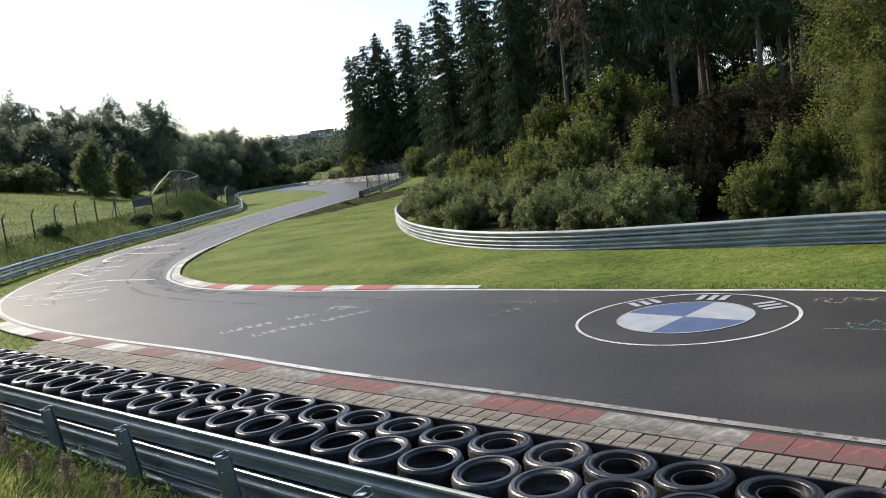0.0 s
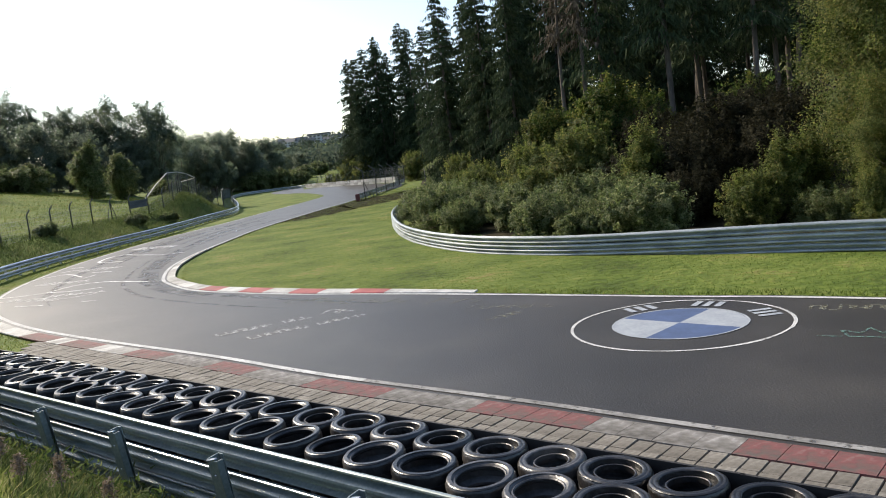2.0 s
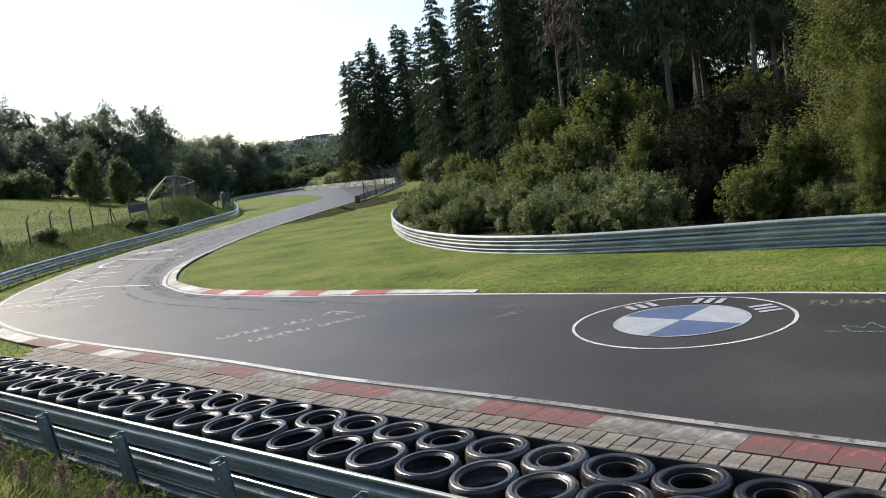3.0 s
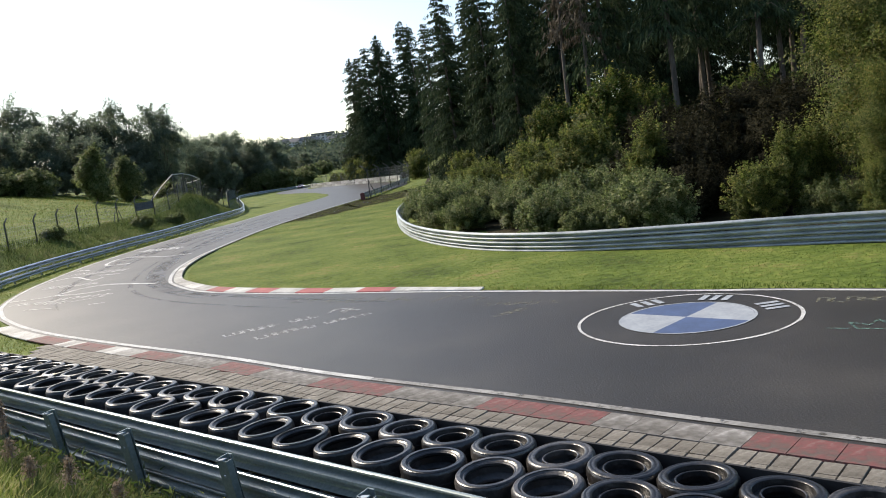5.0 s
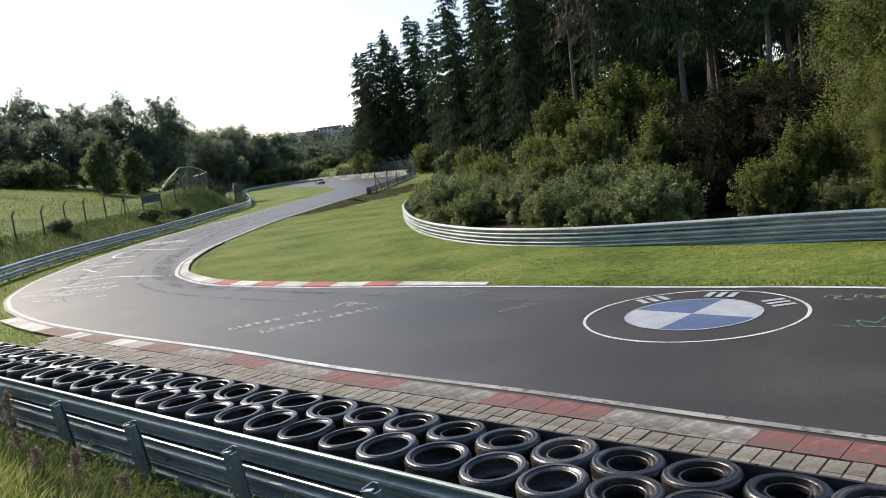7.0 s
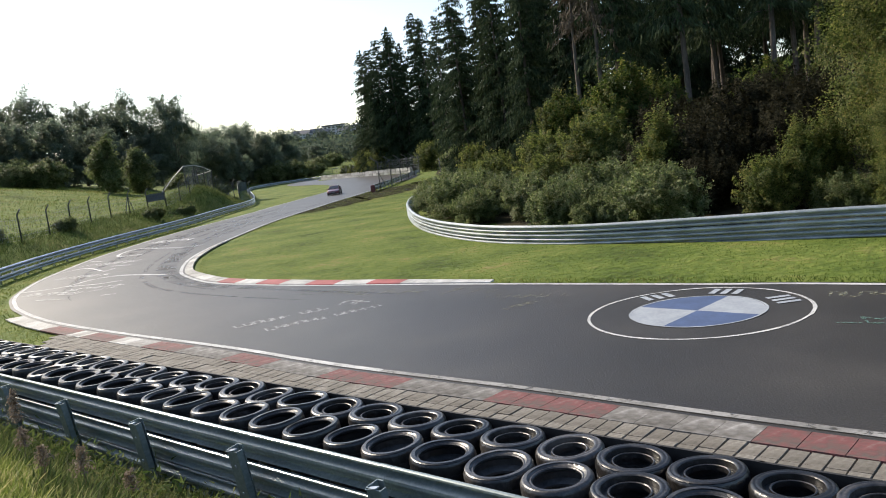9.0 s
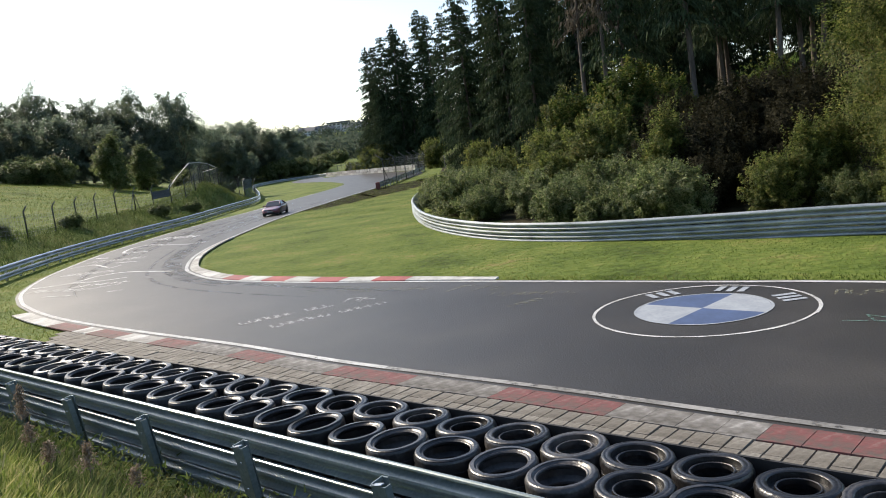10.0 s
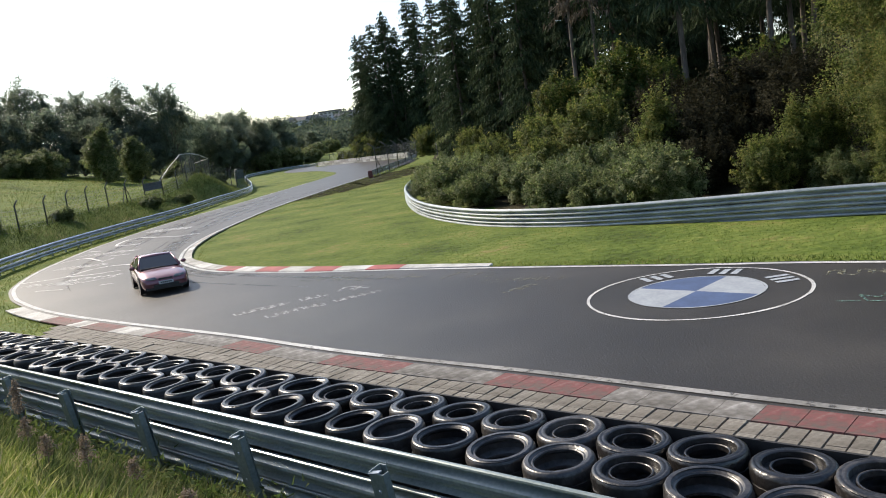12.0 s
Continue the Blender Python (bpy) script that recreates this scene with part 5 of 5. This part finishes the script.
def build_markings():
    cx, cy, zl = 4.74, 16.25, 0.014
    turn = math.degrees(math.atan2(AX[1], AX[0]))
    emblem = thing("road_emblem", "round blue and white quartered emblem in a white ring on asphalt", "road painting", "", pose(cx, cy, 0, 0, 0, turn))
    R, r = 2.27, 1.34
    v, f = disc(R - 0.07, R, 0, 2 * math.pi, 96, zl, 0.012, 1)
    put("ring", mesh("ring", v, f, M["paint"]), emblem, None, "worn white ring")
    for k in range(4):
        v, f = disc(0.0, r, k * math.pi / 2 - 0.09, (k + 1) * math.pi / 2 - 0.09, 24, zl, 0.004, k)
        put("quarter", mesh("quarter", v, f, M["blue" if k % 2 else "white"]), emblem, None, "blue painted quarter" if k % 2 else "white painted quarter")
    v, f = disc(r, r + 0.045, 0, 2 * math.pi, 72, zl + 0.003, 0.01, 6)
    put("rim_line", mesh("rim_line", v, f, M["white"]), emblem)
    for g in (142, 93, 42):
        for k, o in enumerate((-0.26, 0.0, 0.26)):
            v, f = bars([(o, -0.2, o, 0.2)], 0.15, zl + 0.002)
            put("mark", mesh("mark", v, f, M["white"]), emblem, pose(1.82 * math.cos(radians(g)), 1.82 * math.sin(radians(g)), 0, 0, 0, g - 90), "white painted bar")

    def scrawl(x0, y0, x1, y1, h, n, seed, mat, label, wid=0.10, skew=0.0):
        """Unreadable painted writing: groups of short strokes along a line."""
        rng = random.Random(seed)
        d = np.array((x1 - x0, y1 - y0))
        L = np.linalg.norm(d)
        ob = thing("road_writing", label, "road painting", "writing on the track", pose(x0, y0, 0, 0, 0, math.degrees(math.atan2(d[1], d[0]))))
        step = L / n
        for i in range(n):
            if n > 6 and i % 7 == 6:
                continue
            k = rng.uniform(0.75, 1.0) * h / 2
            w = step * 0.36
            st = [(-w, -k, -w + skew, k)]
            if rng.random() < 0.7:
                st.append((w, -k * rng.uniform(0.2, 1.0), w + skew, k * rng.uniform(0.4, 1.0)))
            q = rng.choice((-k, 0.0, k))
            st.append((-w, q, w, q + rng.uniform(-0.1, 0.1) * h))
            for k, bar in enumerate(st):
                v, f = bars([bar], min(wid, step * 0.3), 0.013 + 0.0004 * k)
                put("stroke", mesh("stroke", v, f, M[mat]), ob, pose(step * (i + 0.5), 0, 0))

    white = "faded white writing painted across the asphalt"
    scrawl(-6.37, 20.99, -3.97, 22.15, 0.38, 10, 1, "chalk", white, 0.07)
    scrawl(-5.29, 20.09, -2.37, 21.49, 0.38, 12, 2, "chalk", white, 0.07)
    scrawl(-3.66, 22.6, -2.68, 22.27, 0.6, 2, 3, "chalk", white, 0.10)
    yellow = "faint yellowish writing along the edge of the track"
    scrawl(-5.2, 25.5, 0.77, 21.4, 0.75, 9, 4, "yellowchalk", yellow, 0.08, 0.15)
    scrawl(0.5, 20.7, 2.67, 19.61, 0.5, 8, 5, "yellowchalk", yellow, 0.06)
    scrawl(0.89, 18.8, 1.7, 19.31, 0.4, 4, 6, "yellowchalk", yellow, 0.06)
    scrawl(7.47, 16.23, 8.9, 15.4, 0.5, 6, 7, "yellowchalk", yellow, 0.07)
    crown = thing("road_writing", "faded green crown drawing painted on the asphalt", "road painting", "writing on the track", pose(7.0, 13.75, 0, 0, 0, -25))
    for k, bar in enumerate(((0.0, 0.0, 0.75, -0.12), (0.75, -0.12, 0.8, 0.5), (0.8, 0.5, 0.55, 0.2), (0.55, 0.2, 0.38, 0.62), (0.38, 0.62, 0.22, 0.22), (0.22, 0.22, -0.1, 0.45), (-0.1, 0.45, 0.0, 0.0), (-0.5, 0.06, -0.12, 0.0))):
        v, f = bars([bar], 0.05, 0.013 + 0.0004 * k)
        put("stroke", mesh("stroke", v, f, M["greenchalk"]), crown)
    # strokes across the outside of the bend, in chalk brightened against sun glare
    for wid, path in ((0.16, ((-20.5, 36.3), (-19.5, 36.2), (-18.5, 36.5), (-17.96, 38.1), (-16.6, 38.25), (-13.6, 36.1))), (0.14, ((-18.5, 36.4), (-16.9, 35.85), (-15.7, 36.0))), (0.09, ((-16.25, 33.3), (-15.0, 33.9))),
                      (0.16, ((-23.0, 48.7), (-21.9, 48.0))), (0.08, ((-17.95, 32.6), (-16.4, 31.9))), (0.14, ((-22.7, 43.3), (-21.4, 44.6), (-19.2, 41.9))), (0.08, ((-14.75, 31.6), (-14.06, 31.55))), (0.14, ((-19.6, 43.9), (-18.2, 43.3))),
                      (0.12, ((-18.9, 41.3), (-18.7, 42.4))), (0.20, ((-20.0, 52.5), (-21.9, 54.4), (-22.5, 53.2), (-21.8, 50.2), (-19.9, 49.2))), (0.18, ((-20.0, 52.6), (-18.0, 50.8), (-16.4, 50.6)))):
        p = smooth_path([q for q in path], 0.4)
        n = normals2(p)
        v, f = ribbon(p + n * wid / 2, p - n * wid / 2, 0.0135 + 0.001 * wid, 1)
        tagged(put("road_writing", mesh("road_writing", v, f, M["glarechalk"])), "long faded white stroke, brightened against the sun glare", "road painting", "writing on the track")
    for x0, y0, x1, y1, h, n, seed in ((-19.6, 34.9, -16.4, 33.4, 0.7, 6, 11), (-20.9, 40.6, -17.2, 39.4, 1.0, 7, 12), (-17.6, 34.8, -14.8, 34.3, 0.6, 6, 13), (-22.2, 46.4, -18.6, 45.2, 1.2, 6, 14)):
        scrawl(x0, y0, x1, y1, h, n, seed, "glarechalk", white, 0.08)
    scrawl(-22.7, 59.1, -19.2, 57.0, 1.7, 6, 21, "glarechalk", white, 0.18)


# ---------------- far village ----------------
def build_village():
    def house(x, y, w, d, h, roof_h, floors, cols, turn, flat=False):
        z = ground_z(x, y) - 2
        ob = thing("house", "large flat-roofed pale building on the far hill" if flat else "pale house with a dark roof on the far hill", "building", "far village", pose(x, y, z, 0, 0, turn))
        part("wall", box_bm(w, d, h + 2, pose(0, 0, (h + 2) / 2)), M["wall"], ob)
        if flat:
            part("roof", box_bm(w + 3, d + 3, 1.6, pose(0, 0, h + 2.8), 0.2), M["roof"], ob)
        else:
            bm = bmesh.new()
            vs = [bm.verts.new(q) for q in ((-w / 2 - 0.6, -d / 2 - 0.6, h + 2), (w / 2 + 0.6, -d / 2 - 0.6, h + 2), (w / 2 + 0.6, d / 2 + 0.6, h + 2), (-w / 2 - 0.6, d / 2 + 0.6, h + 2), (-w / 2 - 0.6, 0, h + 2 + roof_h), (w / 2 + 0.6, 0, h + 2 + roof_h))]
            for q in ((0, 1, 5, 4), (2, 3, 4, 5), (1, 2, 5), (3, 0, 4), (3, 2, 1, 0)):
                bm.faces.new([vs[i] for i in q])
            part("roof", bm, M["roof"], ob)
        for fl in range(floors):
            for c in range(cols):
                part("window", box_bm(w / cols * 0.6, 0.3, h / floors * 0.5, pose(-w / 2 + (c + 0.5) * w / cols, -d / 2 - 0.05, 2 + (fl + 0.55) * h / floors), 0.05), M["pane"], ob)

    house(-124, 905, 23, 14, 9, 3, 3, 5, 4, True)
    house(-100, 915, 24, 12, 6, 3, 2, 4, 2, True)
    for x, y, w, h, t in ((-143, 900, 13, 5, 20), (-154, 890, 12, 5, -15), (-163, 905, 14, 5, 8), (-174, 890, 11, 4, 30), (-90, 900, 12, 6, 12), (-110, 885, 12, 4, -8), (-132, 882, 11, 4, 15), (-79, 905, 12, 5, 0)):
        house(x, y, w, 9, h, 4, 2, 3, t)


# ---------------- the car ----------------
def build_car():
    """Two-door coupe, nose towards -y; its parts are meshes of their own."""
    car = thing("car", "wine-red two-door coupe with dark glass driving on the track", "car")

    def loft(stations, ring, name, mat, cap=True, smooth=True, parent=None):
        v, f = [], []
        k = None
        for st in stations:
            pts = ring(*st)
            k = len(pts)
            v += pts
        for i in range(len(stations) - 1):
            for j in range(k - 1):
                f.append((i * k + j, i * k + j + 1, (i + 1) * k + j + 1, (i + 1) * k + j))
        if cap:
            f += [tuple(range(k))[::-1], tuple((len(stations) - 1) * k + j for j in range(k))]
        me = mesh(name, v, f, mat, smooth)
        bm = bmesh.new()
        bm.from_mesh(me)
        bmesh.ops.recalc_face_normals(bm, faces=bm.faces)
        bm.to_mesh(me)
        bm.free()
        return put(name, me, parent or car)

    def hull(y, w, lo, hi, belt):
        """Body section: sill, bulged flank, shoulder, crowned deck."""
        half = [(w * 0.90, lo), (w * 0.97, lo + 0.10), (w, lo + (belt - lo) * 0.55), (w * 0.985, belt - 0.06), (w * 0.93, belt), (w * 0.6, hi - 0.01), (0.0, hi)]
        right = [(x, y, z) for x, z in half]
        left = [(-x, y, z) for x, z in reversed(half[:-1])]
        return right + left + [right[0]]

    body = loft([(-2.2, 0.62, 0.30, 0.52, 0.50), (-2.12, 0.74, 0.22, 0.60, 0.58), (-1.9, 0.82, 0.20, 0.68, 0.66), (-1.5, 0.85, 0.20, 0.76, 0.73), (-1.0, 0.86, 0.20, 0.84, 0.80), (-0.6, 0.86, 0.20, 0.89, 0.85), (0.2, 0.86, 0.20, 0.91, 0.88),
                 (0.9, 0.86, 0.20, 0.93, 0.90), (1.4, 0.86, 0.22, 0.95, 0.92), (1.85, 0.83, 0.24, 0.95, 0.92), (2.15, 0.76, 0.30, 0.92, 0.88), (2.24, 0.66, 0.36, 0.84, 0.80)], hull, "body", M["carpaint"])

    def cab(y, w, z):
        half = [(w, z - 0.08), (w * 0.97, z - 0.03), (w * 0.85, z), (0.0, z + 0.02)]
        return [(x, y, q) for x, q in half] + [(-x, y, q) for x, q in reversed(half[:-1])] + [(w, y, z - 0.08)]

    loft([(-0.22, 0.58, 1.27), (0.0, 0.60, 1.30), (0.45, 0.60, 1.31), (0.9, 0.585, 1.28), (1.05, 0.57, 1.25)], cab, "roof", M["carpaint"])

    def pane(name, corners, mat, thick=0.02):
        a = [Vector(c) for c in corners]
        nrm = (a[1] - a[0]).cross(a[2] - a[0]).normalized() * thick
        v = a + [c - nrm for c in a]
        f = [(0, 1, 2, 3), (7, 6, 5, 4), (0, 4, 5, 1), (1, 5, 6, 2), (2, 6, 7, 3), (3, 7, 4, 0)]
        return put(name, mesh(name, v, f, mat), car)

    pane("windscreen", ((-0.70, -0.92, 0.87), (0.70, -0.92, 0.87), (0.56, -0.20, 1.265), (-0.56, -0.20, 1.265)), M["carglass"])
    pane("rear_window", ((0.66, 1.78, 0.94), (-0.66, 1.78, 0.94), (-0.54, 1.04, 1.24), (0.54, 1.04, 1.24)), M["carglass"])
    for s in (-1, 1):
        q = [(s * 0.80, -0.72, 0.88), (s * 0.80, 0.55, 0.91), (s * 0.60, 0.50, 1.25), (s * 0.59, -0.14, 1.23)]
        pane("side_window", q if s < 0 else q[::-1], M["carglass"])
        q = [(s * 0.80, 0.60, 0.91), (s * 0.77, 1.45, 0.93), (s * 0.58, 0.98, 1.22), (s * 0.60, 0.55, 1.25)]
        pane("side_window", q if s < 0 else q[::-1], M["carglass"])
        for a, b, nm in (((s * 0.745, -0.93, 0.86), (s * 0.58, -0.17, 1.27), "pillar"), ((s * 0.79, 0.575, 0.89), (s * 0.60, 0.525, 1.27), "pillar"), ((s * 0.73, 1.72, 0.92), (s * 0.56, 1.02, 1.25), "pillar")):
            v, f = tube([a, b], (0.045, 0.035), 6)
            put(nm, mesh(nm, v, f, M["carpaint"], True), car)
        bm = box_bm(0.20, 0.10, 0.13, pose(s * 0.94, -0.62, 0.94, 0, 0, s * 8), 0.035, 2)
        part("mirror", bm, M["carpaint"], car, "body-coloured wing mirror", True)
        part("headlight", box_bm(0.40, 0.12, 0.13, pose(s * 0.50, -2.09, 0.585, 0, 0, s * 14), 0.03, 2), M["lampglass"], car, "clear glass headlight", True)
        part("tail_light", box_bm(0.42, 0.06, 0.14, pose(s * 0.46, 2.21, 0.74, 0, 0, -s * 8), 0.02, 2), M["redblock"], car, "red tail light")
        part("fog_light", box_bm(0.16, 0.05, 0.08, pose(s * 0.52, -2.17, 0.34, 0, 0, s * 10), 0.02, 2), M["lampglass"], car)
        part("side_trim", box_bm(0.03, 2.3, 0.06, pose(s * 0.865, -0.05, 0.50), 0.01), M["trim"], car, "black rubbing strip")
    part("front_bumper", box_bm(1.40, 0.20, 0.20, pose(0, -2.13, 0.42), 0.06, 3), M["carpaint"], car, "body-coloured bumper", True)
    part("air_intake", box_bm(0.90, 0.06, 0.11, pose(0, -2.225, 0.33), 0.02, 2), M["trim"], car, "black air intake")
    part("front_spoiler", box_bm(1.44, 0.16, 0.13, pose(0, -2.10, 0.255), 0.04, 2), M["trim"], car, "black front spoiler")
    part("grille", box_bm(0.50, 0.05, 0.06, pose(0, -2.17, 0.565), 0.015, 2), M["trim"], car, "black grille")
    plate = part("number_plate", box_bm(0.52, 0.02, 0.11, pose(0, -2.245, 0.44), 0.004), M["plate"], car, "white number plate")
    bm = bmesh.new()
    for i in range(6):
        box_bm(0.045, 0.006, 0.06, pose(-0.17 + i * 0.068, -2.257, 0.44), 0, 1, bm)
    part("plate_bars", bm, M["trim"], plate, "dark bars")
    part("rear_bumper", box_bm(1.50, 0.20, 0.24, pose(0, 2.16, 0.44), 0.06, 3), M["carpaint"], car, "body-coloured bumper", True)
    part("underbody", box_bm(1.5, 3.9, 0.10, pose(0, 0, 0.21), 0.03), M["trim"], car, "black underbody")
    for s in (-1, 1):
        v, f = tube([(s * 0.2, -0.97, 0.885), (s * 0.2 - 0.5, -0.94, 0.892)], (0.012, 0.01), 5)
        put("wiper", mesh("wiper", v, f, M["trim"]), car)
    wheels = []
    for sx in (-1, 1):
        for y in (-1.36, 1.27):
            hub = thing("wheel", "", "")
            for key in list(hub.keys()):
                del hub[key]
            hub.parent = car
            hub.matrix_basis = pose(sx * 0.76, y, 0.31)
            prof = [(0.20, -0.09), (0.27, -0.10), (0.305, -0.075), (0.31, -0.04), (0.31, 0.04), (0.305, 0.075), (0.27, 0.10), (0.20, 0.09)]
            n = 28
            v, f = [], []
            for i in range(n):
                g = 2 * math.pi * i / n
                v += [(d, r * math.cos(g), r * math.sin(g)) for r, d in prof]
            k = len(prof)
            for i in range(n):
                for j in range(k):
                    f.append((i * k + j, i * k + (j + 1) % k, (i + 1) % n * k + (j + 1) % k, (i + 1) % n * k + j))
            put("tyre", mesh("wheel_tyre", v, f, M["rubber"], True), hub)
            bm = bmesh.new()
            bmesh.ops.create_cone(bm, cap_ends=True, segments=20, radius1=0.06, radius2=0.06, depth=0.15, matrix=pose(sx * 0.01, 0, 0, 0, 90, 0))
            for i in range(5):
                box_bm(0.03, 0.055, 0.19, pose(sx * 0.07, 0, 0) @ pose(0, 0, 0, i * 72, 0, 0) @ pose(0, 0, 0.11), 0.008, 1, bm)
            part("rim", bm, M["rim"], hub, "five-spoke alloy rim")
            bm = bmesh.new()
            bmesh.ops.create_cone(bm, cap_ends=True, segments=24, radius1=0.205, radius2=0.205, depth=0.06, matrix=pose(0, 0, 0, 0, 90, 0))
            part("brake_disc", bm, M["trim"], hub)
            arch = bmesh.new()
            bmesh.ops.create_cone(arch, cap_ends=True, segments=24, radius1=0.355, radius2=0.355, depth=0.04, matrix=pose(sx * 0.848, y, 0.34, 0, 90, 0))
            part("wheel_arch", arch, M["trim"], car, "dark wheel arch")
            wheels.append((hub, sx, y))
    return car, wheels


# the car's way: seconds, x, y
DRIVE = [(0.0, 190, 545), (1.5, 98, 462), (3.2, 3, 352), (4.0, -26, 302), (4.6, -41, 268), (5.0, -44.0, 250), (5.5, -42.8, 234), (6.0, -40.5, 223), (6.5, -36.8, 212), (7.0, -31.3, 198), (7.5, -25.5, 176), (8.0, -20.5, 152), (8.5, -17.0, 129),
         (8.8, -16.0, 114.5), (9.0, -15.6, 106), (9.3, -15.8, 96.5), (9.5, -16.0, 89.5), (9.7, -16.5, 82.5), (10.0, -16.8, 72.0), (10.3, -16.8, 62.0), (10.5, -16.8, 56.4), (10.7, -16.6, 50.6), (11.0, -15.75, 44.0), (11.3, -14.7, 38.6), (11.6, -13.45, 33.9), (12.0, -11.15, 28.6)]


def drive_at(t):
    k = np.array(DRIVE)
    return np.array([np.interp(t, k[:, 0], k[:, 1]), np.interp(t, k[:, 0], k[:, 2])])


def motions():
    rows = []
    ts = np.arange(0, 12.01, 0.1)
    pos = np.array([np.mean([drive_at(min(12.0, max(0, t + o))) for o in (-0.12, -0.06, 0, 0.06, 0.12)], axis=0) if 0.12 < t < 11.88 else drive_at(t) for t in ts])
    vel = np.gradient(pos, ts, axis=0)
    ang = np.unwrap(np.arctan2(vel[:, 1], vel[:, 0]))
    ang = np.convolve(np.pad(ang, 3, mode="edge"), np.ones(7) / 7, "valid")
    late = np.clip((ts - 11.3) / 0.7, 0, 1)
    for t, p, a, q in zip(ts, pos, ang, late):
        rows.append((t, pose(p[0], p[1], max(0.006, ground_z(*p) + 0.05), 0, 1.2 * q, math.degrees(a) + 90 + 4 * q)))
    car.scale = (0.94, 0.94, 0.94)
    walk(car, rows)
    way = np.r_[0, np.cumsum(np.linalg.norm(np.diff(pos, axis=0), axis=1))]
    fold = 2 * math.pi / 5
    for hub, sx, y in wheels:
        roll, rr, last = 0.0, [], 0.0
        for t in np.arange(0, 12.001, 1 / 30):
            w = np.interp(t, ts, way) / 0.31
            step = (w - last + fold / 2) % fold - fold / 2
            roll, last = roll + step, w
            rr.append((t, pose(sx * 0.76, y, 0.31, math.degrees(roll))))
        walk(hub, rr)


build_markings()
build_fences()
build_wood()
build_bushes()
build_left_trees()
build_far_wood()
build_village()
build_weeds()
build_grass()
car, wheels = build_car()
motions()
